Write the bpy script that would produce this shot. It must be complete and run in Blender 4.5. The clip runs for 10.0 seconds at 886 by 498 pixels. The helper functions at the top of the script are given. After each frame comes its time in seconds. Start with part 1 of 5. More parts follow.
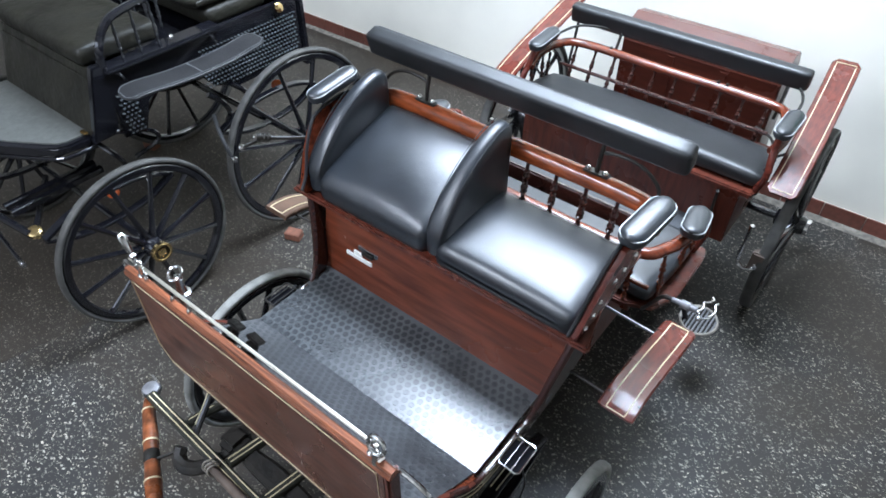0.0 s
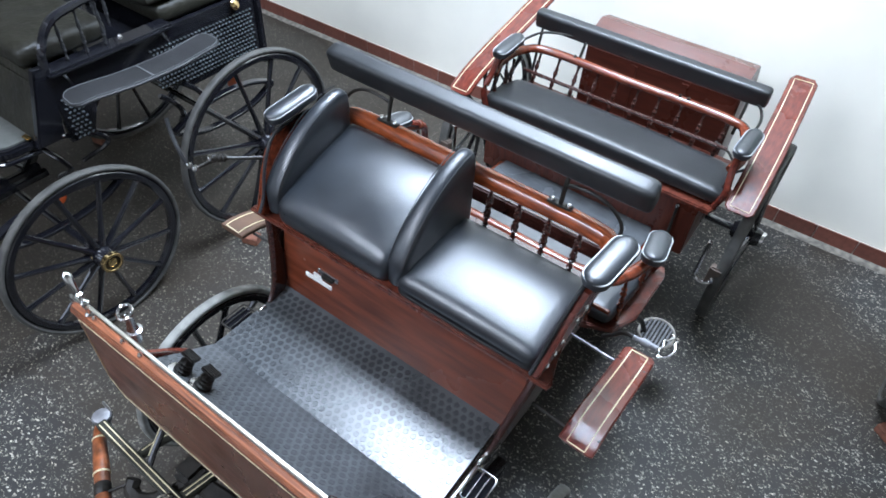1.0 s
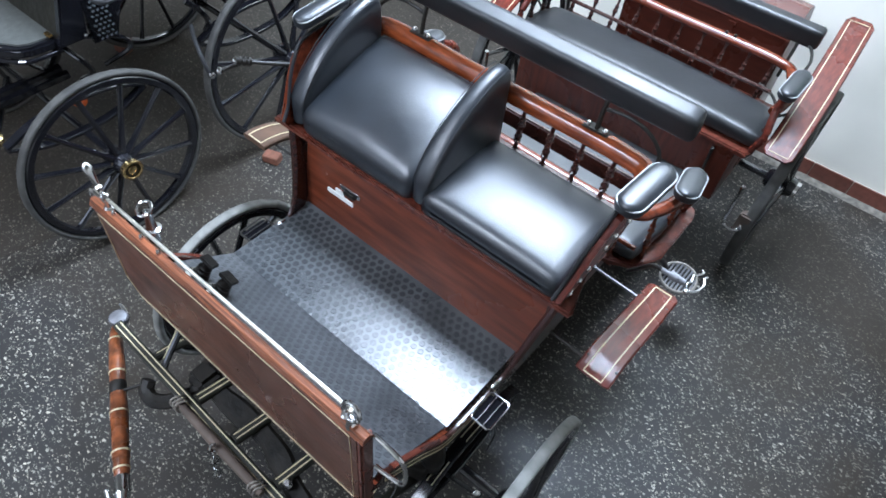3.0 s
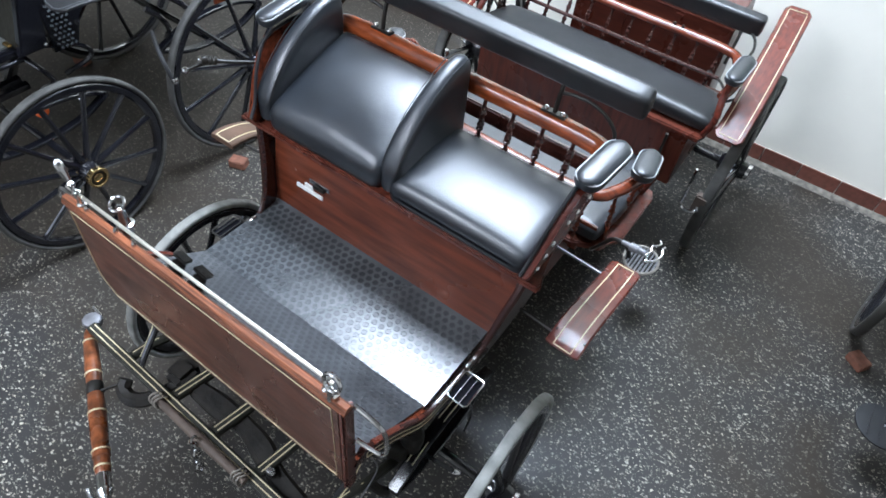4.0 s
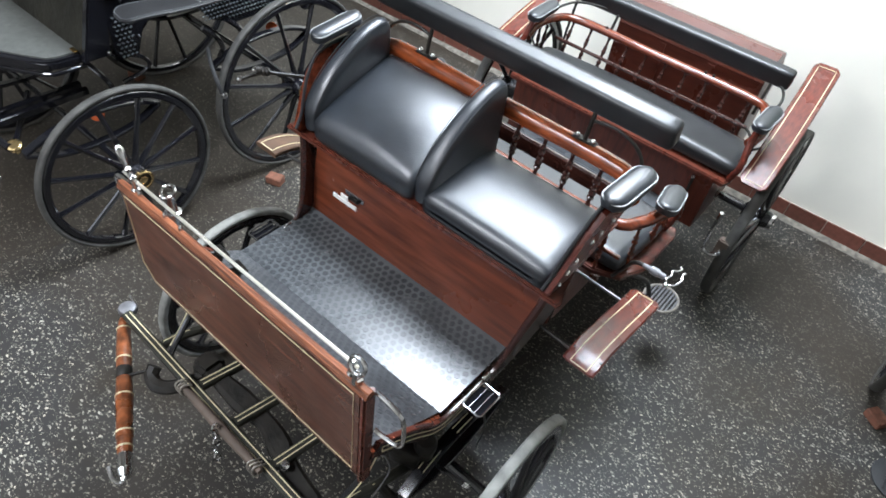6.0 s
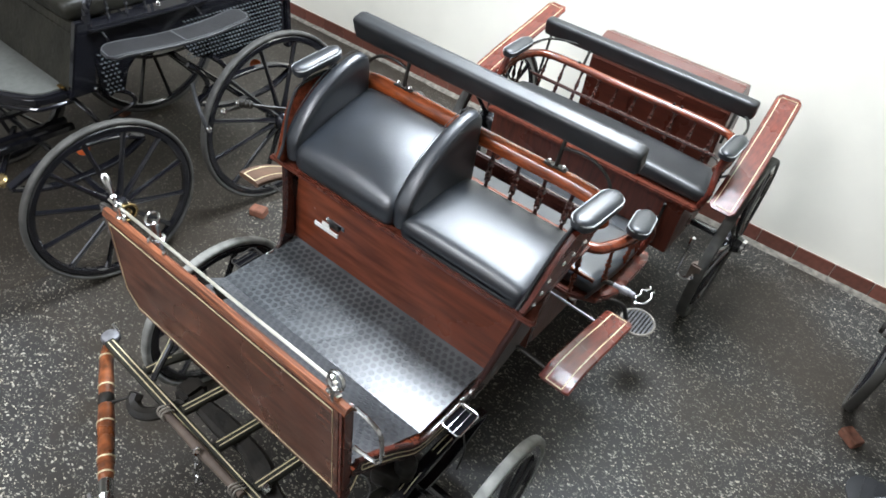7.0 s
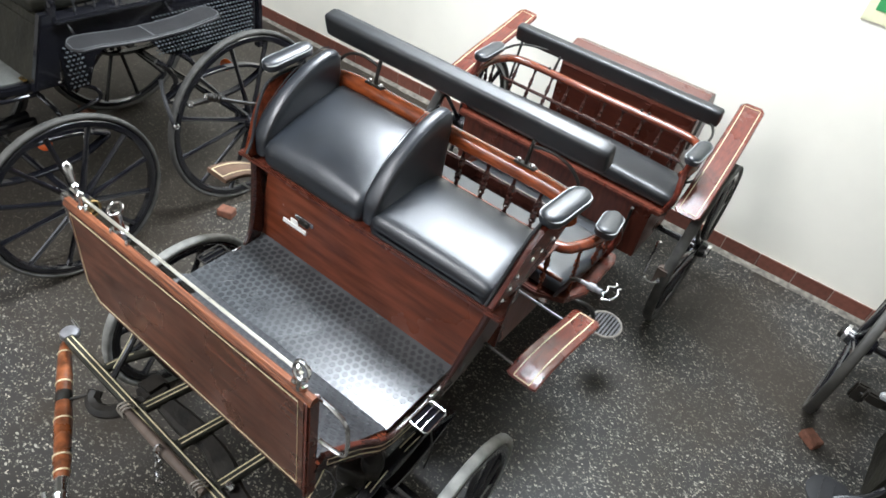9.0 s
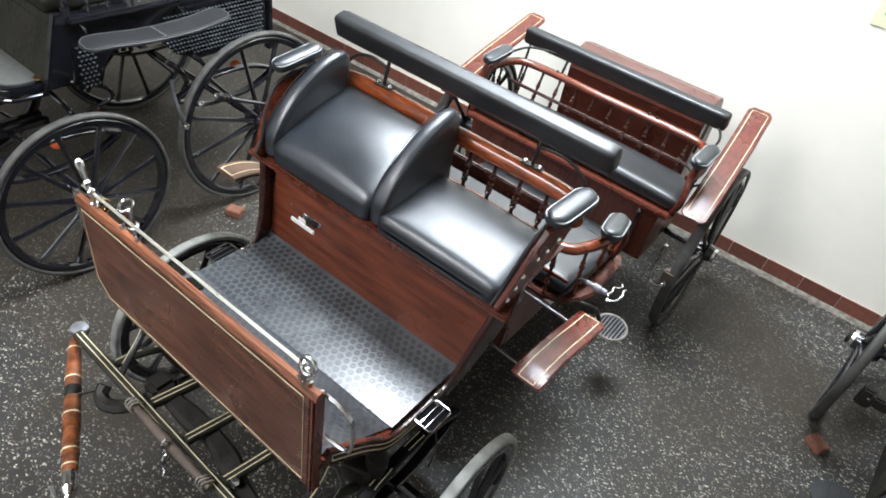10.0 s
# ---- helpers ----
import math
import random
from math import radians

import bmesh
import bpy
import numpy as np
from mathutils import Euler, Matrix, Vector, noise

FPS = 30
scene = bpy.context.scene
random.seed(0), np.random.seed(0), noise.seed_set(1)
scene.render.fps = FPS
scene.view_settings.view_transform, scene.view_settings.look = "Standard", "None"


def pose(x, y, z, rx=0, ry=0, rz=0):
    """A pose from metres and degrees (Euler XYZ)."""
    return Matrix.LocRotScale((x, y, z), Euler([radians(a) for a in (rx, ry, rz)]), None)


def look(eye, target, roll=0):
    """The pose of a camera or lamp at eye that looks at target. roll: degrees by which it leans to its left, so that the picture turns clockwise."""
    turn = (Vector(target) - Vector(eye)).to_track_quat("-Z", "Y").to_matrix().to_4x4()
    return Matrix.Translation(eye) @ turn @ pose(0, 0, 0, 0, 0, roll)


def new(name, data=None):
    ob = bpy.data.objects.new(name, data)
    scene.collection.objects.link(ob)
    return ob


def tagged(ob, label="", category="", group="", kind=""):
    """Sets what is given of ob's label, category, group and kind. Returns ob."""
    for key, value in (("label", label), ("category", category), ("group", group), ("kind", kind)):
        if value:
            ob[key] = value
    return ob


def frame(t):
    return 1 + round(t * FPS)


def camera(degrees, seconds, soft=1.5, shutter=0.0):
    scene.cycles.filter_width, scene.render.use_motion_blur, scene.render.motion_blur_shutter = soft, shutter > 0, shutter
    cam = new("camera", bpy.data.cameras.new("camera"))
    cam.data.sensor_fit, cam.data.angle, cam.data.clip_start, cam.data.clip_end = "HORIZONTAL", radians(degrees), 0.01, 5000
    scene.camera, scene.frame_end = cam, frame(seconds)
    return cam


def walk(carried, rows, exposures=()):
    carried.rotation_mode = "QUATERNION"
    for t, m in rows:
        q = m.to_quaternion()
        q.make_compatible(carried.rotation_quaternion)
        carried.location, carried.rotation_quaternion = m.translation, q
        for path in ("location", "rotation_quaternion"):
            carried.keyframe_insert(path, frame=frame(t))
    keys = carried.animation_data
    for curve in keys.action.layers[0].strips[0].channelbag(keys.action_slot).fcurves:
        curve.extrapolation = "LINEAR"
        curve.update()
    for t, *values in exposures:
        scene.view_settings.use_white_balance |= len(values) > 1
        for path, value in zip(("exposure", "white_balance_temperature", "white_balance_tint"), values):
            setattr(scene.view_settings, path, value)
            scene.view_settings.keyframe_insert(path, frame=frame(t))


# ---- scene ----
cam = camera(68.1, 10.0, soft=1.7)
PATH = [
    (0, (1.06, -0.497, 2.755), (0.157, 0.655, 1.393), 0.4),
    (0.5, (1.008, -0.427, 2.805), (0.193, 0.764, 1.421), 1.5),
    (1, (0.965, -0.384, 2.859), (0.188, 0.801, 1.448), 4.1),
    (1.5, (0.966, -0.367, 2.853), (0.183, 0.768, 1.404), 4.8),
    (2, (0.967, -0.357, 2.815), (0.176, 0.727, 1.332), 5.0),
    (2.5, (0.953, -0.367, 2.785), (0.163, 0.672, 1.27), 4.6),
    (3, (0.957, -0.414, 2.762), (0.226, 0.65, 1.234), 6.9),
    (3.2, (0.959, -0.423, 2.766), (0.256, 0.661, 1.24), 7.7),
    (4.3, (1.046, -0.534, 2.758), (0.385, 0.629, 1.271), 7.9),
    (4.5, (1.059, -0.555, 2.756), (0.401, 0.627, 1.283), 9.1),
    (5, (1.071, -0.578, 2.74), (0.373, 0.602, 1.284), 10.7),
    (5.5, (1.069, -0.596, 2.735), (0.308, 0.558, 1.29), 9.7),
    (7, (1.157, -0.663, 2.764), (0.346, 0.591, 1.434), 9.1),
    (7.5, (1.168, -0.674, 2.76), (0.359, 0.598, 1.446), 9.3),
    (8, (1.174, -0.682, 2.751), (0.385, 0.614, 1.448), 10.0),
    (8.5, (1.174, -0.681, 2.727), (0.416, 0.642, 1.434), 11.3),
    (9, (1.186, -0.682, 2.726), (0.427, 0.642, 1.433), 11.7),
    (9.5, (1.188, -0.686, 2.721), (0.424, 0.636, 1.43), 12.2),
    (10, (1.2, -0.696, 2.726), (0.419, 0.62, 1.438), 11.7),
]
walk(cam, [(t, look(eye, target, roll)) for t, eye, target, roll in PATH],
     [(0.0, 0.14, 5700, 10), (2.5, 0.08, 5500, 10), (4.5, 0.13, 5850, 10), (7.0, 0.21, 6280, 10), (10.0, 0.23, 6380, 10)])

# ---- world and light ----
WALL_Y, ROOM_X0, ROOM_X1, ROOM_Y0, ROOM_H = 3.610, -8.0, 4.6, -5.0, 4.6
SKEW = 0.018                                              # the back wall stands a little askew to the carriages
SKY_X0, SKY_X1, SKY_Y0, SKY_Y1 = -1.35, 0.45, 1.6, 3.2      # roof light
FRONT_X0, FRONT_X1, FRONT_Y0, FRONT_Y1 = -2.2, -0.2, -3.4, -1.4  # second roof light, over the front of the hall
WIN = (-4.6, -1.2, 2.3, 4.0)                              # high window behind the camera: x0, x1, z0, z1
world = bpy.data.worlds.new("world")
scene.world = world
world.use_nodes = True
sky = world.node_tree.nodes.new("ShaderNodeTexSky")
sky.sky_type, sky.sun_disc = "NISHITA", False
sky.sun_elevation, sky.sun_rotation = radians(50), radians(200)
world.node_tree.links.new(sky.outputs[0], world.node_tree.nodes["Background"].inputs[0])
world.node_tree.nodes["Background"].inputs[1].default_value = 0.12


def area(name, m, sx, sy, power, colour):
    data = bpy.data.lights.new(name, "AREA")
    data.shape, data.size, data.size_y, data.energy, data.color = "RECTANGLE", sx, sy, power, colour
    ob = new(name, data)
    ob.matrix_world = m
    return ob


area("roof_light_daylight", pose((SKY_X0 + SKY_X1) / 2, (SKY_Y0 + SKY_Y1) / 2, ROOM_H + 0.05), SKY_X1 - SKY_X0, SKY_Y1 - SKY_Y0, 490, (0.86, 0.93, 1.0))
area("window_daylight", look(((WIN[0] + WIN[1]) / 2, ROOM_Y0 - 0.05, (WIN[2] + WIN[3]) / 2), (0, 5, 1.5)), WIN[1] - WIN[0], WIN[3] - WIN[2], 40, (0.95, 0.97, 1.0))
area("front_roof_light_daylight", pose((FRONT_X0 + FRONT_X1) / 2, (FRONT_Y0 + FRONT_Y1) / 2, ROOM_H + 0.05), FRONT_X1 - FRONT_X0, FRONT_Y1 - FRONT_Y0, 300, (0.95, 0.97, 1.0))


# ---- materials ----
def material(name, colour, rough=0.5, metal=0.0, coat=0.0, spread=0.25, scale=12.0, stretch=(1, 1, 1), bump=0.05, bump_scale=60.0, rough_spread=0.1, piece=0.0, spec=0.5, dent=0.0):
    """Principled material: colour varied by two noises, roughness by a third, fine relief."""
    m = bpy.data.materials.new(name)
    m.use_nodes = True
    t = m.node_tree
    b = t.nodes["Principled BSDF"]
    put = lambda kind: t.nodes.new(kind)
    wire = t.links.new
    co = put("ShaderNodeTexCoord")
    mp = put("ShaderNodeMapping")
    mp.inputs["Scale"].default_value = stretch
    wire(co.outputs["Object"], mp.inputs[0])
    big, fine, wear = put("ShaderNodeTexNoise"), put("ShaderNodeTexNoise"), put("ShaderNodeTexNoise")
    big.inputs["Scale"].default_value, big.inputs["Detail"].default_value = scale, 5
    fine.inputs["Scale"].default_value, fine.inputs["Detail"].default_value = bump_scale, 4
    wear.inputs["Scale"].default_value, wear.inputs["Detail"].default_value = 3.5, 6
    wire(mp.outputs[0], big.inputs[0])
    wire(mp.outputs[0], fine.inputs[0])
    wire(co.outputs["Object"], wear.inputs[0])
    mix = put("ShaderNodeMix")
    mix.data_type, mix.blend_type = "RGBA", "MIX"
    dark = tuple(c * (1 - spread) for c in colour) + (1,)
    light = tuple(min(1, c * (1 + spread)) for c in colour) + (1,)
    mix.inputs[6].default_value, mix.inputs[7].default_value = dark, light
    ramp = put("ShaderNodeMapRange")
    ramp.inputs[1].default_value, ramp.inputs[2].default_value = 0.3, 0.7
    wire(big.outputs[0], ramp.inputs[0])
    wire(ramp.outputs[0], mix.inputs[0])
    out = mix.outputs[2]
    if piece:
        info, hue = put("ShaderNodeObjectInfo"), put("ShaderNodeHueSaturation")
        rng = put("ShaderNodeMapRange")
        rng.inputs[3].default_value, rng.inputs[4].default_value = 1 - piece, 1 + piece
        wire(info.outputs["Random"], rng.inputs[0])
        wire(rng.outputs[0], hue.inputs["Value"])
        wire(out, hue.inputs["Color"])
        out = hue.outputs[0]
    wire(out, b.inputs["Base Color"])
    rr = put("ShaderNodeMapRange")
    rr.inputs[1].default_value, rr.inputs[2].default_value = 0.3, 0.7
    rr.inputs[3].default_value, rr.inputs[4].default_value = max(0.02, rough - rough_spread), min(1, rough + rough_spread)
    wire(wear.outputs[0], rr.inputs[0])
    wire(rr.outputs[0], b.inputs["Roughness"])
    b.inputs["Metallic"].default_value = metal
    b.inputs["Coat Weight"].default_value = coat
    b.inputs["Coat Roughness"].default_value = 0.08
    b.inputs["Specular IOR Level"].default_value = spec
    if bump:
        bp = put("ShaderNodeBump")
        bp.inputs["Strength"].default_value, bp.inputs["Distance"].default_value = bump, 0.01
        wire(fine.outputs[0], bp.inputs["Height"])
        if dent:
            soft_noise, db = put("ShaderNodeTexNoise"), put("ShaderNodeBump")
            soft_noise.inputs["Scale"].default_value, soft_noise.inputs["Detail"].default_value = 7.0, 3
            db.inputs["Strength"].default_value, db.inputs["Distance"].default_value = dent, 0.05
            wire(co.outputs["Object"], soft_noise.inputs[0])
            wire(soft_noise.outputs[0], db.inputs["Height"])
            wire(db.outputs[0], bp.inputs["Normal"])
        wire(bp.outputs[0], b.inputs["Normal"])
    return m


def terrazzo(name="terrazzo", soiled=0.0):
    """Dark ground terrazzo with pale angular chips of several sizes and a worn polish."""
    m = bpy.data.materials.new(name)
    m.use_nodes = True
    t = m.node_tree
    b = t.nodes["Principled BSDF"]
    put, wire = (lambda kind: t.nodes.new(kind)), t.links.new
    co = put("ShaderNodeTexCoord")
    last = None
    for n, (scale, size, share, colour, sx) in enumerate([(40, 0.31, 0.60, (0.40, 0.38, 0.32), 1.9), (74, 0.33, 0.54, (0.25, 0.24, 0.20), 1.7), (54, 0.30, 0.71, (0.56, 0.51, 0.41), 1.7)]):
        warp = put("ShaderNodeTexNoise")
        warp.inputs["Scale"].default_value, warp.inputs["Detail"].default_value = scale * 0.9, 2
        add = put("ShaderNodeMixRGB")
        add.blend_type, add.inputs[0].default_value = "ADD", 0.03
        mp = put("ShaderNodeMapping")
        mp.inputs["Scale"].default_value = (1, sx, 1)
        mp.inputs["Rotation"].default_value = (0, 0, 0.6 + n * 1.1)
        wire(co.outputs["Object"], warp.inputs[0])
        wire(co.outputs["Object"], add.inputs[1])
        wire(warp.outputs["Color"], add.inputs[2])
        wire(add.outputs[0], mp.inputs[0])
        v = put("ShaderNodeTexVoronoi")
        v.inputs["Scale"].default_value = scale
        wire(mp.outputs[0], v.inputs["Vector"])
        sep = put("ShaderNodeSeparateColor")
        wire(v.outputs["Color"], sep.inputs[0])
        near, some, both = put("ShaderNodeMath"), put("ShaderNodeMath"), put("ShaderNodeMath")
        near.operation, near.inputs[1].default_value = "LESS_THAN", size
        some.operation, some.inputs[1].default_value = "GREATER_THAN", share
        both.operation = "MULTIPLY"
        wire(v.outputs["Distance"], near.inputs[0])
        wire(sep.outputs[0], some.inputs[0])
        wire(near.outputs[0], both.inputs[0])
        wire(some.outputs[0], both.inputs[1])
        bright = put("ShaderNodeMix")
        bright.data_type = "RGBA"
        bright.inputs[6].default_value = tuple(c * 0.35 for c in colour) + (1,)
        bright.inputs[7].default_value = colour + (1,)
        wire(sep.outputs[1], bright.inputs[0])
        mix = put("ShaderNodeMix")
        mix.data_type = "RGBA"
        if last is None:
            ground = put("ShaderNodeTexNoise")
            ground.inputs["Scale"].default_value, ground.inputs["Detail"].default_value = 2.2, 7
            base = put("ShaderNodeMix")
            base.data_type = "RGBA"
            base.inputs[6].default_value, base.inputs[7].default_value = (0.0155, 0.0150, 0.0142, 1), (0.0425, 0.0410, 0.0390, 1)
            wire(co.outputs["Object"], ground.inputs[0])
            wire(ground.outputs[0], base.inputs[0])
            last = base.outputs[2]
        wire(last, mix.inputs[6])
        wire(bright.outputs[2], mix.inputs[7])
        wire(both.outputs[0], mix.inputs[0])
        last = mix.outputs[2]
    grime, span, soil = put("ShaderNodeTexNoise"), put("ShaderNodeMapRange"), put("ShaderNodeMix")
    grime.inputs["Scale"].default_value, grime.inputs["Detail"].default_value, grime.inputs["Distortion"].default_value = 1.1, 6, 0.8
    # soiled: least share of brown everywhere; on the bay it includes painted shade
    span.inputs[1].default_value, span.inputs[2].default_value, span.inputs[3].default_value, span.inputs[4].default_value = 0.38, 0.64, soiled, 0.82
    soil.data_type = "RGBA"
    soil.inputs[7].default_value = (0.030, 0.0235, 0.0165, 1)
    wire(co.outputs["Object"], grime.inputs[0])
    wire(grime.outputs[0], span.inputs[0])
    wire(span.outputs[0], soil.inputs[0])
    wire(last, soil.inputs[6])
    last = soil.outputs[2]
    wire(last, b.inputs["Base Color"])
    worn, rr = put("ShaderNodeTexNoise"), put("ShaderNodeMapRange")
    worn.inputs["Scale"].default_value, worn.inputs["Detail"].default_value = 1.6, 8
    rr.inputs[1].default_value, rr.inputs[2].default_value = 0.3, 0.7
    rr.inputs[3].default_value, rr.inputs[4].default_value = 0.28, 0.5
    b.inputs["Specular IOR Level"].default_value = 0.30
    wire(co.outputs["Object"], worn.inputs[0])
    wire(worn.outputs[0], rr.inputs[0])
    wire(rr.outputs[0], b.inputs["Roughness"])
    fine, bp = put("ShaderNodeTexNoise"), put("ShaderNodeBump")
    fine.inputs["Scale"].default_value = 90
    bp.inputs["Strength"].default_value, bp.inputs["Distance"].default_value = 0.06, 0.004
    wire(co.outputs["Object"], fine.inputs[0])
    wire(fine.outputs[0], bp.inputs["Height"])
    wire(bp.outputs[0], b.inputs["Normal"])
    return m


TERRAZZO = terrazzo()
# Brown soil, made heavier to paint in the shade around the black carriage.
TERRAZZO_SOILED_SHADED = terrazzo("soiled_shaded_terrazzo", 0.62)
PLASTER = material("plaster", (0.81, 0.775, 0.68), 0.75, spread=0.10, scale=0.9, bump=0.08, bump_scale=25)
# Darker tones for the unseen walls and ceiling, chosen to weaken bounced fill light.
PLASTER_LOW_BOUNCE = material("low_bounce_plaster", (0.50, 0.48, 0.44), 0.8, spread=0.12, scale=0.9, bump=0.08, bump_scale=25)
CEILING = material("ceiling_paint", (0.45, 0.44, 0.42), 0.8, spread=0.04, scale=1.0)
TERRACOTTA = material("terracotta", (0.155, 0.055, 0.038), 0.45, spread=0.18, scale=30, piece=0.18)
CEMENT = material("cement", (0.15, 0.135, 0.11), 0.9, spread=0.5, scale=25, bump=0.4)
LEATHER = material("black_leather", (0.0125, 0.015, 0.0185), 0.37, spread=0.25, scale=9, bump=0.10, bump_scale=260, rough_spread=0.07, spec=0.75, dent=0.05)
LEATHER_DULL = material("dull_black_leather", (0.0135, 0.0145, 0.0155), 0.40, spread=0.25, scale=9, bump=0.12, bump_scale=260, rough_spread=0.08, spec=0.5, dent=0.05)
PIPING = material("grey_piping", (0.30, 0.31, 0.31), 0.45, spread=0.1)
WOOD_RISER = material("warm_mahogany_riser", (0.108, 0.028, 0.013), 0.22, coat=0.12, spread=0.4, scale=4, stretch=(1.0, 9, 9), bump=0.03, bump_scale=22, spec=0.42)
WOOD_X = material("mahogany_along_x", (0.105, 0.024, 0.010), 0.24, coat=0.12, spread=0.55, scale=5, stretch=(1.2, 12, 12), bump=0.05, bump_scale=22, spec=0.42)
WOOD_RAIL = material("mahogany_rail", (0.225, 0.052, 0.015), 0.19, coat=0.15, spread=0.5, scale=6, stretch=(2, 10, 10), bump=0.04, bump_scale=30, spec=0.38)
WOOD_OAK = material("worn_oak", (0.15, 0.049, 0.020), 0.5, spread=0.65, scale=7, stretch=(1, 14, 14), bump=0.3, bump_scale=26, spec=0.25)
WOOD_DASH = material("dull_mahogany", (0.080, 0.031, 0.0185), 0.33, spread=0.6, scale=4, stretch=(1.2, 9, 9), bump=0.06, bump_scale=22, rough_spread=0.2, spec=0.45)
WOOD_BENCH = material("polished_bench_wood", (0.115, 0.026, 0.011), 0.2, coat=0.15, spread=0.5, scale=6, stretch=(2, 10, 10), bump=0.04, bump_scale=30, spec=0.42)
WOOD_GUARD = material("dark_red_varnish", (0.092, 0.018, 0.0105), 0.27, coat=0.06, spread=0.4, scale=5, stretch=(12, 1.2, 12), bump=0.04, bump_scale=22, spec=0.45)
WOOD_Z = material("mahogany_upright", (0.085, 0.022, 0.013), 0.3, spread=0.4, scale=5, stretch=(10, 10, 1.2), bump=0.04, bump_scale=22, spec=0.42)
GEAR = material("dull_black_gear_paint", (0.020, 0.0195, 0.014), 0.45, spread=0.35, scale=14, bump=0.1, spec=0.4)
# Near-black matte colour that paints the shade inside the step grilles.
GRILLE_SHADE = material("grille_interior_shade", (0.006, 0.006, 0.008), 0.95, spread=0.2, bump=0.2, spec=0.1)
WOOD_LUG = material("dull_red_brown_board", (0.072, 0.021, 0.0125), 0.32, spread=0.2, scale=4, stretch=(1.2, 8, 8), bump=0.04, bump_scale=22, spec=0.45)
WOOD_FRONT = material("dark_polished_front", (0.050, 0.0125, 0.0075), 0.3, spread=0.35, scale=4, stretch=(1.2, 8, 8), bump=0.04, bump_scale=22, spec=0.35)
WOOD_TAN = material("dusty_tan_varnish", (0.088, 0.048, 0.028), 0.5, spread=0.3, scale=8, bump=0.1)
WOOD_TURNED = material("turned_ash", (0.185, 0.058, 0.020), 0.3, coat=0.3, spread=0.6, scale=9, stretch=(3, 3, 3), bump=0.05)
WOOD_GREY = material("greyed_wood", (0.085, 0.062, 0.047), 0.7, spread=0.35, scale=12, bump=0.2)
GOLD = material("gold_lining", (0.60, 0.52, 0.33), 0.5, spread=0.12, bump=0)
BLACK = material("black_gloss_paint", (0.010, 0.010, 0.012), 0.18, coat=0.5, spread=0.3, bump=0.02)
NAVY = material("blue_black_gloss_paint", (0.0065, 0.0066, 0.0088), 0.14, coat=0.5, spread=0.3, bump=0.02)
IRON = material("black_iron", (0.013, 0.011, 0.0085), 0.5, spread=0.5, scale=20, bump=0.2, spec=0.35)
RAIL_METAL = material("polished_rail_metal", (0.74, 0.71, 0.62), 0.32, metal=1.0, spread=0.06, bump=0.02)
JOINT = material("pale_mortar", (0.42, 0.38, 0.33), 0.9, spread=0.2, scale=25, bump=0.3)
CHROME = material("chrome", (0.66, 0.66, 0.66), 0.16, metal=1.0, spread=0.06, bump=0.02)
BRASS = material("brass", (0.62, 0.46, 0.22), 0.22, metal=1.0, spread=0.15, bump=0.02)
TYRE = material("grey_rubber_tyre", (0.20, 0.20, 0.183), 0.8, spread=0.4, scale=14, bump=0.2)
TYRE_DUSTY = material("dusty_rubber_tyre", (0.048, 0.046, 0.041), 0.75, spread=0.4, scale=14, bump=0.2)
TYRE_DARK = material("dark_rubber_tyre", (0.030, 0.028, 0.023), 0.6, spread=0.3, scale=14, bump=0.2)
MAT_TOE = material("dusty_rubber_mat", (0.062, 0.065, 0.068), 0.33, spread=0.4, scale=5, bump=0.12, bump_scale=120, rough_spread=0.1, spec=0.6)
STUD_TOE = material("dusty_rubber_stud", (0.045, 0.047, 0.050), 0.33, spread=0.3, scale=5, bump=0.12, bump_scale=120, rough_spread=0.1, spec=0.55)
MAT = material("rubber_mat", (0.072, 0.077, 0.081), 0.26, spread=0.35, scale=6, bump=0.12, bump_scale=120, rough_spread=0.08, spec=0.65)
STUD = material("rubber_stud", (0.038, 0.041, 0.044), 0.27, spread=0.25, scale=6, bump=0.12, bump_scale=120, rough_spread=0.08, spec=0.6)
BRICK = material("red_brick", (0.17, 0.07, 0.042), 0.9, spread=0.25, scale=30, bump=0.4)
GREY_MAT = material("grey_floor_mat", (0.072, 0.074, 0.066), 0.8, spread=0.15, scale=40, bump=0.3, bump_scale=200)
OLIVE = material("dark_olive_leather", (0.0135, 0.0125, 0.0085), 0.5, spread=0.3, scale=6, bump=0.15, bump_scale=40, spec=0.3, dent=0.4)
WEAVE = material("grey_cane_weave", (0.085, 0.095, 0.10), 0.25, coat=0.4, spread=0.2)
PAPER = material("white_card", (0.75, 0.75, 0.72), 0.6, spread=0.04, bump=0)
ORANGE = material("orange_reflector", (0.38, 0.07, 0.015), 0.25, spread=0.15)
STITCH = material("grey_stitching", (0.075, 0.078, 0.08), 0.5, spread=0.1)
WOOD_DARK = material("dark_mahogany", (0.032, 0.0115, 0.0085), 0.25, coat=0.25, spread=0.25, scale=5, stretch=(12, 1.2, 12), bump=0.03, bump_scale=22)
WIRE = material("dull_wire", (0.22, 0.20, 0.17), 0.6, metal=0.3, spread=0.3, scale=30, bump=0.1)
STEEL = material("dull_steel", (0.20, 0.20, 0.21), 0.45, metal=0.6, spread=0.25, scale=30, bump=0.15)
HIDE = material("dull_black_hide", (0.016, 0.016, 0.017), 0.55, spread=0.25, scale=9, bump=0.12, bump_scale=200, spec=0.35)
GREEN = material("green_print", (0.03, 0.22, 0.07), 0.5, spread=0.2)
CREAM = material("cream_paper", (0.62, 0.60, 0.40), 0.6, spread=0.08)


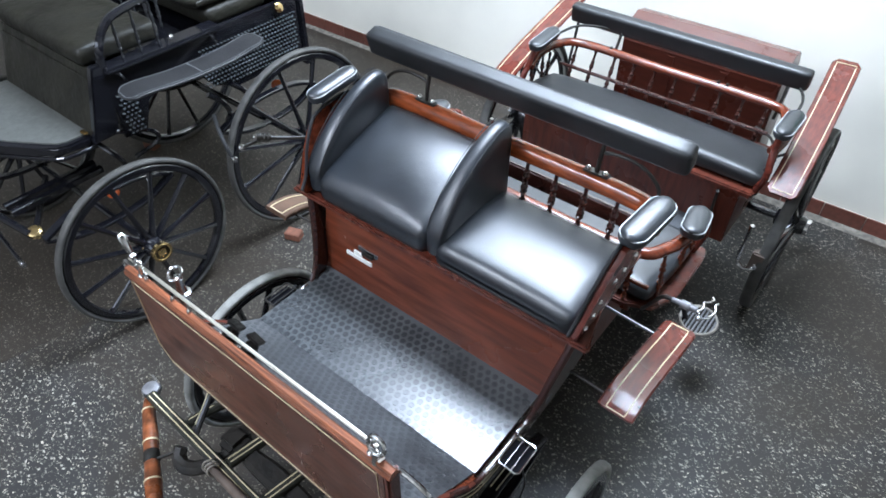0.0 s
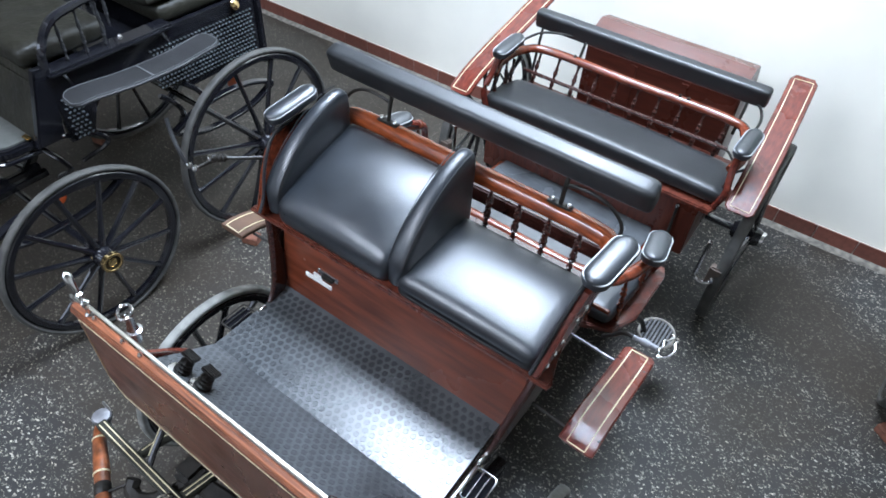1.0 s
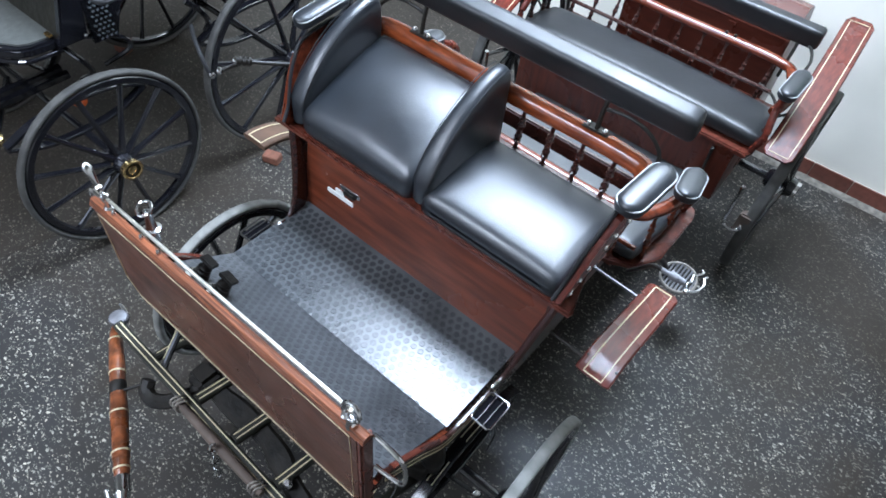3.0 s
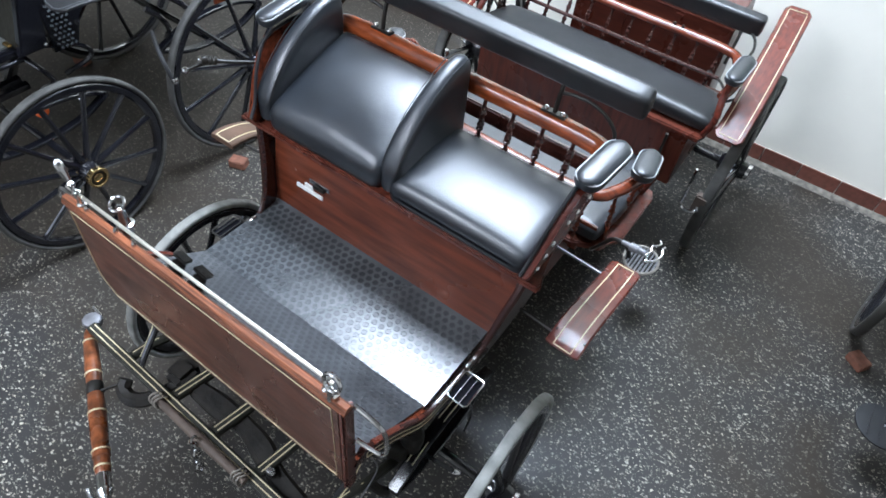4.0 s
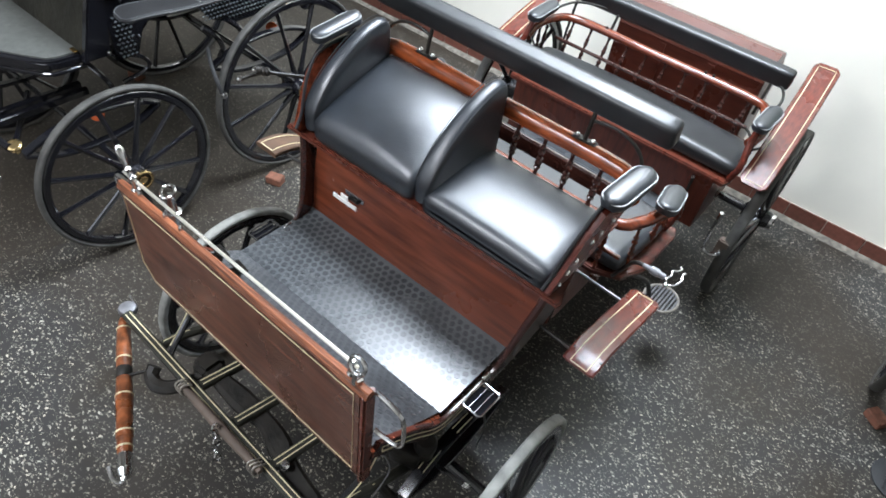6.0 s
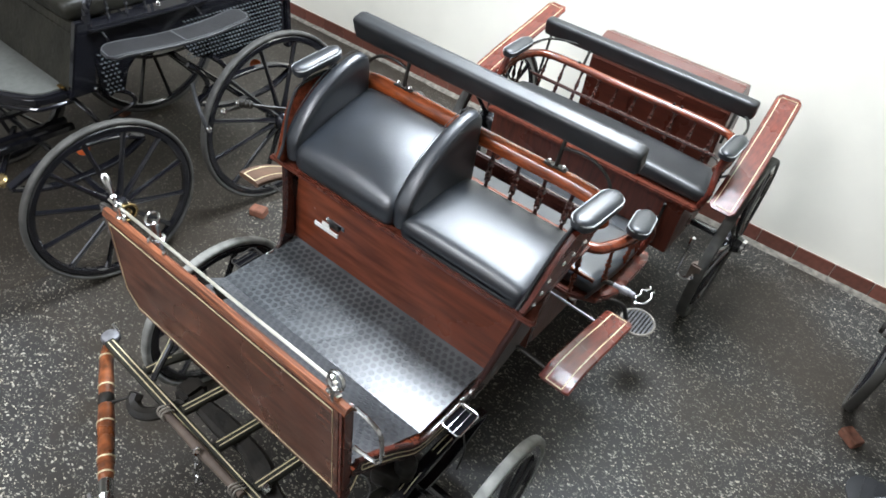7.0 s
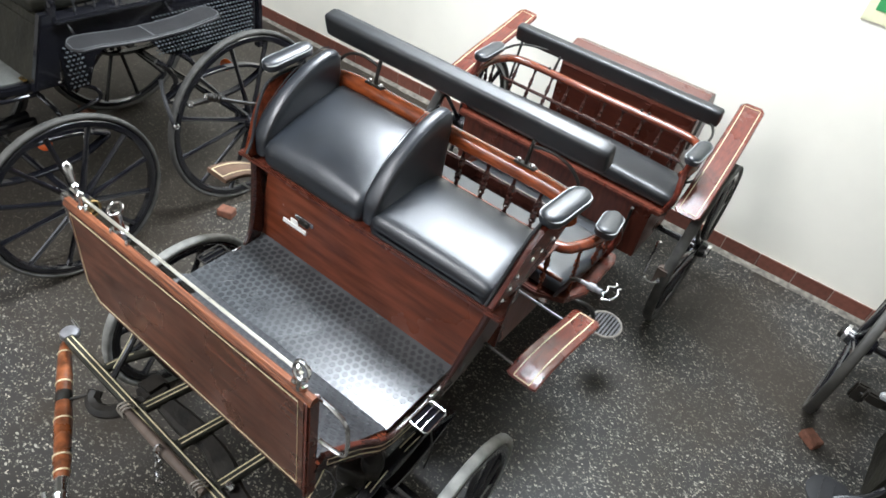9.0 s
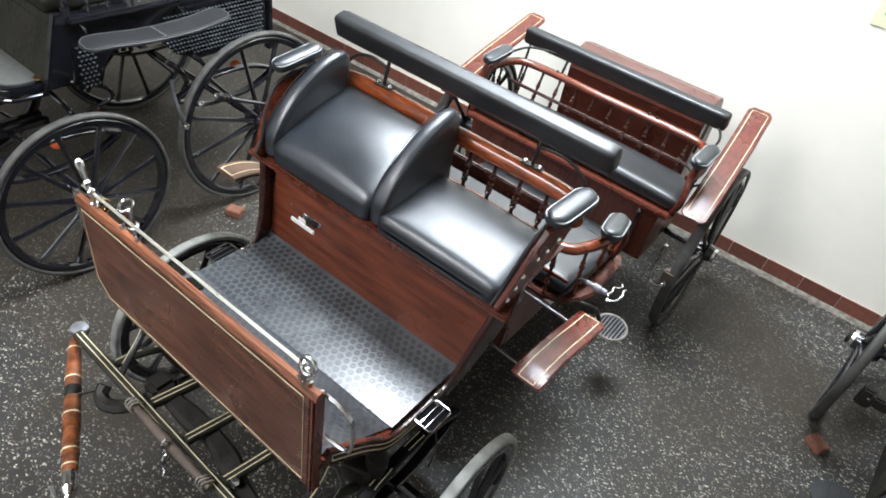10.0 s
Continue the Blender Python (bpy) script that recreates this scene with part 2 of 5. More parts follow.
# ---- building helpers ----
def finish(bm, name, mat, sharp=35):
    me = bpy.data.meshes.new(name)
    bmesh.ops.recalc_face_normals(bm, faces=bm.faces)
    bm.to_mesh(me)
    bm.free()
    me.polygons.foreach_set("use_smooth", [True] * len(me.polygons))
    me.set_sharp_from_angle(angle=radians(sharp))
    me.materials.append(mat)
    return me


def thing(name, base, label, category, group="", kind=""):
    ob = new(name)
    ob.location = base
    ob.empty_display_size = 0.1
    return tagged(ob, label, category, group, kind)


def part(name, bm, mat, parent, label="", kind=""):
    """One mesh under a thing or part; its vertices are given in world places."""
    ob = new(name, finish(bm, name, mat) if isinstance(bm, bmesh.types.BMesh) else bm)
    if parent is not None:
        ob.parent = parent
        chain = Matrix.Identity(4)
        p = parent
        while p:
            chain = p.matrix_basis @ chain if p.parent is None else p.matrix_parent_inverse @ p.matrix_basis @ chain
            p = p.parent
        ob.matrix_parent_inverse = chain.inverted()
    return tagged(ob, label, kind=kind)


def box(bm, x0, x1, y0, y1, z0, z1, bevel=0.0, m=None):
    made = bmesh.ops.create_cube(bm, size=1)["verts"]
    for v in made:
        v.co = ((x0 + x1) / 2 + v.co.x * (x1 - x0), (y0 + y1) / 2 + v.co.y * (y1 - y0), (z0 + z1) / 2 + v.co.z * (z1 - z0))
    if bevel:
        before = set(bm.verts) - set(made)
        bmesh.ops.bevel(bm, geom=list({e for v in made for e in v.link_edges}), offset=bevel, segments=2, affect="EDGES")
        made = [v for v in bm.verts if v not in before]
    if m is not None:
        bmesh.ops.transform(bm, matrix=m, verts=made)
    return bm


def rbox(half, r, n=10, fn=None, m=None):
    """A rounded box, gridded n times a side; fn bends its points (local place -> place)."""
    bm = bmesh.new()
    bmesh.ops.create_cube(bm, size=2)
    bmesh.ops.subdivide_edges(bm, edges=bm.edges[:], cuts=n, use_grid_fill=True)
    verts = bm.verts[:]
    h = Vector(half)
    for v in verts:
        # crowd the grid towards the edges
        p = Vector([h[i] * math.sin(v.co[i] * math.pi / 2) for i in range(3)])
        q = Vector([max(-h[i] + r, min(h[i] - r, p[i])) for i in range(3)])
        d = p - q
        if d.length > 1e-9:
            p = q + d.normalized() * r
        v.co = fn(p) if fn else p
    if m is not None:
        bmesh.ops.transform(bm, matrix=m, verts=verts)
    return bm


def smooth_path(points, steps=6):
    """Catmull-Rom through the points."""
    pts = [Vector(p) for p in points]
    ext = [2 * pts[0] - pts[1], *pts, 2 * pts[-1] - pts[-2]]
    out = []
    for i in range(1, len(ext) - 2):
        a, b, c, d = ext[i - 1 : i + 3]
        for s in range(steps):
            u = s / steps
            out.append(0.5 * (2 * b + (c - a) * u + (2 * a - 5 * b + 4 * c - d) * u * u + (3 * b - a - 3 * c + d) * u ** 3))
    return out + [pts[-1]]


def sweep(bm, pts, section, up=(0, 0, 1), closed=False, scales=None):
    """Sweeps a closed 2D section (across, up) along the points."""
    pts = [Vector(p) for p in pts]
    rings = []
    n = len(pts)
    for i, p in enumerate(pts):
        a, b = (pts[(i - 1) % n], pts[(i + 1) % n]) if closed else (pts[max(0, i - 1)], pts[min(n - 1, i + 1)])
        t = (b - a).normalized()
        side = t.cross(Vector(up))
        side = side.normalized() if side.length > 1e-4 else t.orthogonal().normalized()
        top = side.cross(t)
        k = scales[i] if scales else 1
        rings.append([bm.verts.new(p + side * u * k + top * w * k) for u, w in section])
    m = len(section)
    for i in range(n if closed else n - 1):
        a, b = rings[i], rings[(i + 1) % n]
        for j in range(m):
            bm.faces.new((a[j], a[(j + 1) % m], b[(j + 1) % m], b[j]))
    if not closed:
        bm.faces.new(rings[0][::-1])
        bm.faces.new(rings[-1])
    return bm


def circle(r, n=10, k=1.0):
    return [(r * math.cos(2 * math.pi * i / n), r * k * math.sin(2 * math.pi * i / n)) for i in range(n)]


def slab(w, h, b=0.004):
    """A rectangle section with eased corners, w wide and h high."""
    w, h = w / 2, h / 2
    return [(-w + b, -h), (w - b, -h), (w, -h + b), (w, h - b), (w - b, h), (-w + b, h), (-w, h - b), (-w, -h + b)]


def tube(points, r, n=8, steps=0, closed=False, bm=None):
    pts = smooth_path(points, steps) if steps else points
    return sweep(bm or bmesh.new(), pts, circle(r, n), up=(0.13, 0.31, 0.94), closed=closed)


def lathe(a, b, profile, n=14, bm=None):
    """Turns a profile of (share of the way, radius) about the line from a to b."""
    bm = bm or bmesh.new()
    a, b = Vector(a), Vector(b)
    return sweep(bm, [a + (b - a) * s for s, _ in profile], circle(1, n), up=(b - a).orthogonal(), scales=[max(r, 1e-4) for _, r in profile])


def prism(points, axis, a, b, bevel=0.0, bm=None):
    """A flat outline in the plane across an axis, thick from a to b along it. Points are the other two coordinates in order."""
    bm = bm or bmesh.new()
    def put(p, c):
        q = list(p)
        q.insert("xyz".index(axis), c)
        return bm.verts.new(q)
    low, high = [put(p, a) for p in points], [put(p, b) for p in points]
    n = len(points)
    faces = [bm.faces.new(low), bm.faces.new(high[::-1])]
    for i in range(n):
        faces.append(bm.faces.new((low[i], low[(i + 1) % n], high[(i + 1) % n], high[i])))
    if bevel:
        edges = list(set(faces[0].edges) | set(faces[1].edges))
        bmesh.ops.bevel(bm, geom=edges, offset=bevel, segments=2, affect="EDGES")
    return bm


def sphere(c, r, bm=None, n=10):
    bm = bm or bmesh.new()
    made = bmesh.ops.create_uvsphere(bm, u_segments=n, v_segments=max(5, n // 2), radius=r)["verts"]
    bmesh.ops.translate(bm, verts=made, vec=c)
    return bm


SPINDLE = [(0, .55), (.06, .55), (.08, .8), (.1, .55), (.2, .5), (.27, .95), (.3, .6), (.36, 1.0), (.43, .55), (.47, .85), (.5, .55), (.56, .6), (.62, 1.0), (.68, .65), (.72, .9), (.76, .5), (.9, .5), (.93, .75), (1, .55)]


def spindle(parent, a, b, r, mat):
    return part("spindle", lathe(a, b, [(s, k * r) for s, k in SPINDLE], 8), mat, parent)


# ---- the hall ----
def box_mesh(*spans, bevel=0.0):
    bm = bmesh.new()
    for s in spans:
        box(bm, *s, bevel=bevel)
    return bm


T = 0.2
tagged(part("floor", box_mesh((ROOM_X0 - T, ROOM_X1 + T, ROOM_Y0 - T, WALL_Y + 0.5, -0.1, 0)), TERRAZZO, None), "dark terrazzo floor with pale stone chips", "floor", kind="structure")
bay = tagged(part("floor_bay", box_mesh((ROOM_X0, 0, -4.6, WALL_Y - 0.2, -0.05, 0.002)), TERRAZZO_SOILED_SHADED, None), "brown-soiled bay of dark terrazzo floor, darkened for shade under the carriage", "floor", kind="structure")
bay.matrix_world = pose(-1.95, 0, 0, 0, 0, -13)
wall_north = tagged(part("wall_north", box_mesh((ROOM_X0 - T, ROOM_X1 + T, WALL_Y, WALL_Y + T, 0, ROOM_H)), PLASTER, None), "cream-white plastered wall above a tiled skirting", "wall", kind="structure")
# Unseen walls that close the hall; their darker colour holds the fill light down.
tagged(part("wall_west", box_mesh((ROOM_X0 - T, ROOM_X0, ROOM_Y0, WALL_Y + 0.3, 0, ROOM_H)), PLASTER_LOW_BOUNCE, None), "unseen plastered side wall of the hall, toned down to cut bounced light", "wall", kind="structure")
tagged(part("wall_east", box_mesh((ROOM_X1, ROOM_X1 + T, ROOM_Y0, WALL_Y + 0.3, 0, ROOM_H)), PLASTER_LOW_BOUNCE, None), "unseen plastered side wall of the hall, toned down to cut bounced light", "wall", kind="structure")
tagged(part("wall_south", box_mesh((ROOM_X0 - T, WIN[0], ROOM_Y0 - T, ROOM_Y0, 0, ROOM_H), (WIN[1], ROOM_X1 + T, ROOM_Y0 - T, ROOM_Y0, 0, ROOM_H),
                                   (WIN[0], WIN[1], ROOM_Y0 - T, ROOM_Y0, 0, WIN[2]), (WIN[0], WIN[1], ROOM_Y0 - T, ROOM_Y0, WIN[3], ROOM_H)), PLASTER_LOW_BOUNCE, None), "unseen plastered wall with a high window opening, toned down to cut bounced light", "wall", kind="structure")
# The ceiling is out of view too and greyed to bounce less light.
tagged(part("ceiling", box_mesh((ROOM_X0 - T, ROOM_X1 + T, SKY_Y1, WALL_Y + 0.5, ROOM_H, ROOM_H + T), (ROOM_X0 - T, SKY_X0, SKY_Y0, SKY_Y1, ROOM_H, ROOM_H + T), (SKY_X1, ROOM_X1 + T, SKY_Y0, SKY_Y1, ROOM_H, ROOM_H + T),
                                (ROOM_X0 - T, ROOM_X1 + T, FRONT_Y1, SKY_Y0, ROOM_H, ROOM_H + T), (ROOM_X0 - T, FRONT_X0, FRONT_Y0, FRONT_Y1, ROOM_H, ROOM_H + T), (FRONT_X1, ROOM_X1 + T, FRONT_Y0, FRONT_Y1, ROOM_H, ROOM_H + T),
                                (ROOM_X0 - T, ROOM_X1 + T, ROOM_Y0 - T, FRONT_Y0, ROOM_H, ROOM_H + T)), CEILING, None), "unseen ceiling with two roof light openings, toned down to cut bounced light", "ceiling", kind="structure")

# skirting of terracotta tiles on a cement fillet
skirting = tagged(part("baseboard", box_mesh((ROOM_X0, ROOM_X1, WALL_Y - 0.010, WALL_Y - 0.0005, 0, 0.113)), JOINT, None), "pale mortar bed of a terracotta tile skirting", "skirting", kind="structure")
part("fillet", prism([(WALL_Y - 0.074, 0.0), (WALL_Y - 0.0101, 0.0), (WALL_Y - 0.0101, 0.014), (WALL_Y - 0.055, 0.005)], "x", ROOM_X0, ROOM_X1), CEMENT, skirting, "grey cement fillet at the foot")
TILE = 0.250
tile_mesh = finish(box_mesh((0.003, TILE - 0.003, -0.008, 0.0, 0.010, 0.117), bevel=0.0015), "tile", TERRACOTTA)
n0 = math.ceil((ROOM_X0 - 0.95) / TILE)
for n in range(n0, int((ROOM_X1 - 0.95) / TILE)):
    ob = part("tile", tile_mesh, None, skirting)
    ob.location = (0.957 + n * TILE, WALL_Y - 0.0103, 0)
askew = Matrix.Translation((0, WALL_Y, 0)) @ Matrix.Rotation(math.atan(SKEW), 4, "Z") @ Matrix.Translation((0, -WALL_Y, 0))
wall_north.matrix_world = askew @ wall_north.matrix_world
skirting.matrix_world = askew @ skirting.matrix_world


# ---- carriages ----
def wheel(parent, c, out, r, rim_mat, tyre_mat, spokes=12, hub_r=0.062, cap=BRASS, reach=0.10, tyre_w=0.042, turn=0.0, dish=0.03, cap_r=1.0, tyre_t=0.030):
    """A wooden wheel at c, its outer side towards out (+1 or -1 along x): felloe with tyre, spokes, hub and cap."""
    m = Matrix.Translation(c) @ Matrix.Rotation(turn, 4, "Z")
    def ring(radius, section):
        bm = bmesh.new()
        sweep(bm, [(0, radius * math.cos(a), radius * math.sin(a)) for a in np.linspace(0, 2 * math.pi, 49)[:-1]], section, up=(1, 0, 0), closed=True)
        bmesh.ops.transform(bm, matrix=m, verts=bm.verts)
        return bm
    t = tyre_t
    w = part("wheel", ring(r - t - 0.021, slab(0.042, 0.038, 0.009)), rim_mat, parent)
    part("tyre", ring(r - t / 2, [(t * 0.5 * math.copysign(abs(math.cos(a)) ** 0.7, math.cos(a)), tyre_w / 2 * math.copysign(abs(math.sin(a)) ** 0.7, math.sin(a))) for a in np.linspace(0, 2 * math.pi, 15)[:-1]]), tyre_mat, w, "solid rubber tyre")
    for k in range(spokes):
        a = 2 * math.pi * (k + 0.37) / spokes
        d = Vector((0, math.cos(a), math.sin(a)))
        bm = lathe(d * hub_r * 0.8 + Vector((out * dish, 0, 0)), d * (r - t - 0.036), [(0, .019), (.12, .017), (.3, .0135), (.75, .0125), (.9, .014), (1, .016)], 8)
        bmesh.ops.transform(bm, matrix=m, verts=bm.verts)
        part("spoke", bm, rim_mat, w)
    bm = lathe((-out * 0.07, 0, 0), (out * reach * 0.8, 0, 0), [(0, .04), (.1, .052), (.4, hub_r), (.62, hub_r), (.66, .054), (.9, .05), (1, .044)], 20)
    bmesh.ops.transform(bm, matrix=m, verts=bm.verts)
    part("hub", bm, rim_mat, w)
    bm = bmesh.new()
    sweep(bm, [(out * reach * 0.90, 0.037 * cap_r * math.cos(a), 0.037 * cap_r * math.sin(a)) for a in np.linspace(0, 2 * math.pi, 25)[:-1]], slab(0.012 * cap_r, reach * 0.22, 0.003), up=(1, 0, 0), closed=True)
    bmesh.ops.transform(bm, matrix=m, verts=bm.verts)
    hub_ring = part("hub_cap", bm, cap, w, "turned metal hub ring")
    for piece, (x0, x1), profile, mat in (("hub_core", (.78, .90), [(0, .031), (1, .031)], IRON), ("hub_nut", (.88, .98), [(0, .019), (.6, .019), (.85, .016), (1, .009)], cap)):
        bm = lathe((out * reach * x0, 0, 0), (out * reach * x1, 0, 0), [(k, q * cap_r) for k, q in profile], 20)
        bmesh.ops.transform(bm, matrix=m, verts=bm.verts)
        part(piece, bm, mat, w)
    return w


def frame_line(bm, pts, w=0.004, up=(0, 0, 1), closed=True):
    return sweep(bm, pts, [(-w / 2, -0.0008), (w / 2, -0.0008), (w / 2, 0.0008), (-w / 2, 0.0008)], up=up, closed=closed)


def oblong_pad(parent, a, b, w, h, tilt=0.0, name="arm_pad"):
    """A stuffed arm pad from a to b with a piped edge."""
    a, b = Vector(a), Vector(b)
    l = (b - a).length
    m = Matrix.Translation((a + b) / 2) @ (b - a).to_track_quat("Y", "Z").to_matrix().to_4x4() @ Matrix.Rotation(tilt, 4, "Y")
    rr = w / 2
    def bend(p):
        # stadium outline, domed top
        k = max(0.0, abs(p.y) - (l / 2 - rr)) / rr
        q = p.copy()
        q.x *= math.sqrt(max(0.03, 1 - min(1, k) ** 2.4))
        if p.z > 0:
            q.z += 0.35 * h * (1 - (p.x / rr) ** 2)
        return q
    pad = part(name, rbox((rr, l / 2, h / 2), h * 0.45, 8, bend, m), LEATHER, parent, "stuffed black leather arm pad")
    pts = []
    for i in range(40):
        t = 2 * math.pi * i / 40
        y = (l / 2) * math.copysign(abs(math.sin(t)) ** 0.8, math.sin(t))
        k = max(0.0, abs(y) - (l / 2 - rr)) / rr
        x = math.copysign(rr * math.sqrt(max(0.0, 1 - min(1, k) ** 2.4)), math.cos(t)) if abs(math.cos(t)) > 1e-6 else 0
        x *= min(1, abs(math.cos(t)) * 6)
        pts.append(m @ Vector((x * 0.93, y * 0.97, h * 0.42)))
    part("piping", sweep(bmesh.new(), pts, circle(0.0028, 6), closed=True), PIPING, pad, "pale grey piping")
    return pad


def mudguard(parent, path, w, mat, line_mat=GOLD, name="mudguard", thick=0.016, inset=0.022, label="varnished red-brown mudguard with gold lining", ends=0, end_width=0.08):
    """A bent board along a path, with a lined border; ends: how many steps of the path its rounded ends take."""
    pts = smooth_path(path, 8)
    count = len(pts)
    wide = [math.sqrt(max(end_width, 1 - (1 - min(1, min(i, count - 1 - i) / ends)) ** 2)) if ends else 1 for i in range(count)]
    g = part(name, sweep(bmesh.new(), pts, slab(w, thick, 0.005), up=(0, 0, 1), scales=wide if ends else None), mat, parent, label)
    # lining a little above the board
    total = len(pts)
    lefts, rights = [], []
    for i in range(1, total - 1):
        t = (pts[i + 1] - pts[i - 1]).normalized()
        s = t.cross(Vector((0, 0, 1))).normalized()
        u = s.cross(t)
        k = w / 2 * wide[i] - inset
        if k > 0.006:
            lefts.append(pts[i] - s * k + u * (thick / 2 + 0.0012))
            rights.append(pts[i] + s * k + u * (thick / 2 + 0.0012))
    part("lining", frame_line(bmesh.new(), lefts + rights[::-1], 0.004), line_mat, g, "painted border line")
    return g


def bolts(parent, places, r=0.008, mat=CHROME, name="bolt"):
    for p in places:
        part(name, sphere(p, r), mat, parent)


def X(s, v):
    """Where v on the one side of the wagonette lies on the side s; its middle is at x = 0.03."""
    return v if s > 0 else 0.06 - v


def brown_carriage():
    c = thing("wagonette", (0, 1.5, 0), "varnished mahogany horse carriage with black leather seats", "carriage")
    # dashboard
    dash = part("dashboard", prism([(-0.518, 1.378), (0.505, 1.378), (0.505, 0.948), (-0.46, 0.985), (-0.518, 1.055)], "y", 0.0, 0.028, 0.004), WOOD_DASH, c, "varnished mahogany dashboard with gold lining")
    part("end_post", box_mesh((0.505, 0.525, -0.006, 0.036, 0.935, 1.385), bevel=0.006), WOOD_Z, dash)
    part("moulding", sweep(bmesh.new(), [(-0.524, 0.012, 1.386), (0.526, 0.012, 1.386)], [(-.016, -.012), (.016, -.012), (.016, -.007), (.0135, -.005), (.0135, -.001), (.010, .002), (.010, .005), (.006, .009), (-.006, .009), (-.010, .005), (-.010, .002), (-.0135, -.001), (-.0135, -.005), (-.016, -.007)]), WOOD_OAK, dash, "worn oak top moulding")
    part("lining", frame_line(bmesh.new(), [(-0.500, -0.0012, 1.355), (0.482, -0.0012, 1.355), (0.482, -0.0012, 0.972), (-0.452, -0.0012, 1.006), (-0.500, -0.0012, 1.066)], 0.003, up=(0, 1, 0)), GOLD, dash)
    part("groove", frame_line(bmesh.new(), [(-0.505, -0.0010, 1.366), (0.490, -0.0010, 1.366)], 0.0025, up=(0, 1, 0), closed=False), WOOD_DARK, dash)
    # chrome rein rail and rings above the dashboard
    rail = part("rein_rail", tube([(-0.50, 0.02, 1.437), (0.475, 0.02, 1.437)], 0.0050, 10), RAIL_METAL, c, "bright metal rein rail on posts")
    for x in (-0.455, 0.455):
        part("rail_post", lathe((x, 0.02, 1.392), (x, 0.02, 1.45), [(0, .014), (.1, .014), (.2, .008), (.6, .008), (.7, .012), (.9, .012), (1, .006)], 10), CHROME, rail)
    part("finial", lathe((-0.455, 0.02, 1.425), (-0.500, 0.022, 1.532), [(0, .010), (.12, .011), (.2, .007), (.3, .007), (.36, .012), (.42, .007), (.55, .0095), (.72, .0125), (.86, .0135), (.95, .010), (1, .004)], 14), CHROME, rail, "bulbous chrome finial")
    # an upright ring at the one end, a flat ring on a turned stem at the other
    x, y, z = 0.487, 0.005, 1.475
    part("rein_ring", tube([(x + 0.024 * math.cos(a), y + 0.006 * math.sin(a), z + 0.024 * math.sin(a)) for a in np.linspace(0, 2 * math.pi, 17)[:-1]], 0.0055, 8, closed=True), CHROME, rail)
    part("ring_stem", tube([(x, y - 0.004, z - 0.022), (x, y - 0.01, z - 0.06), (x, 0.02, 1.40)], 0.007, 8, 3), CHROME, rail)
    x, y, z = -0.385, 0.080, 1.398
    part("rein_ring", tube([(x + 0.023 * math.cos(a), y + 0.020 * math.sin(a), z + 0.010 * math.sin(a)) for a in np.linspace(0, 2 * math.pi, 19)[:-1]], 0.0050, 8, closed=True), CHROME, rail, "flat chrome rein ring")
    part("ring_stem", lathe((x, y + 0.004, z - 0.012), (x + 0.004, y - 0.002, z - 0.125), [(0, .011), (.08, .014), (.16, .011), (.4, .014), (.55, .017), (.58, .026), (.64, .027), (.68, .018), (.95, .015), (1, .015)], 16), CHROME, rail, "turned chrome stem with a flange")
    part("stem_foot", tube([(x + 0.004, y - 0.002, z - 0.12), (x + 0.004, 0.035, z - 0.145)], 0.012, 8), IRON, rail)
    for x in (-0.425, -0.30, -0.225):
        part("rail_stud", lathe((x, 0.014, 1.394), (x, 0.014, 1.412), [(0, .0055), (.5, .006), (.8, .0045), (1, .002)], 10), CHROME, rail)
    for s in (-1, 1):
        x = s * 0.545
        part("grab_handle", tube([(x - s * 0.02, 0.034, 1.372), (x + s * 0.03, 0.034, 1.366), (x + s * 0.062, 0.036, 1.345), (x + s * 0.070, 0.04, 1.30), (x + s * 0.070, 0.042, 1.23), (x + s * 0.055, 0.042, 1.195), (x, 0.038, 1.188), (x - s * 0.02, 0.034, 1.195)], 0.0065, 8, 5), CHROME, c, "chrome grab handle")
    # floor, toe board and rubber mats
    part("floor_board", box_mesh((-0.495, 0.519, 0.35, 0.76, 0.835, 0.868), bevel=0.004), WOOD_X, c)
    part("toe_board", prism([(0.352, 0.835), (0.352, 0.867), (0.03, 1.082), (0.03, 1.05)], "x", -0.495, 0.53), WOOD_X, c)
    mat1 = part("floor_mat", prism([(0.36, 0.8685), (0.36, 0.875), (0.725, 0.875), (0.725, 0.8685)], "x", -0.488, 0.52), MAT, c, "black studded rubber floor mat")
    toe = [(0.357, 0.8685), (0.359, 0.875), (0.034, 1.0915), (0.031, 1.086)]
    mat2 = part("toe_mat", prism(toe, "x", -0.488, 0.515), MAT_TOE, c, "black studded rubber toe mat")
    def studs(bm, x0, x1, place, n_rows, step):
        for j in range(n_rows):
            i = 0
            x = x0 + (0.5 if j % 2 else 0.0) * step
            while x < x1:
                p, u, v, nrm = place(x, j)
                turns = [(math.cos(a), math.sin(a)) for a in np.linspace(0, 2 * math.pi, 11)[:-1]]
                rings = [[bm.verts.new(p + u * (r * ca) + v * (r * sa) + nrm * h) for ca, sa in turns] for r, h in ((0.0114, -0.0002), (0.0106, 0.0011), (0.0092, 0.0011), (0.0086, 0.0005))]
                bm.faces.new(rings[3])
                for low, top in zip(rings, rings[1:]):
                    for k in range(10):
                        bm.faces.new((low[k], low[(k + 1) % 10], top[(k + 1) % 10], top[k]))
                x += step
        return bm
    STEP = 0.0310
    AX, AY, AZ = Vector((1, 0, 0)), Vector((0, 1, 0)), Vector((0, 0, 1))
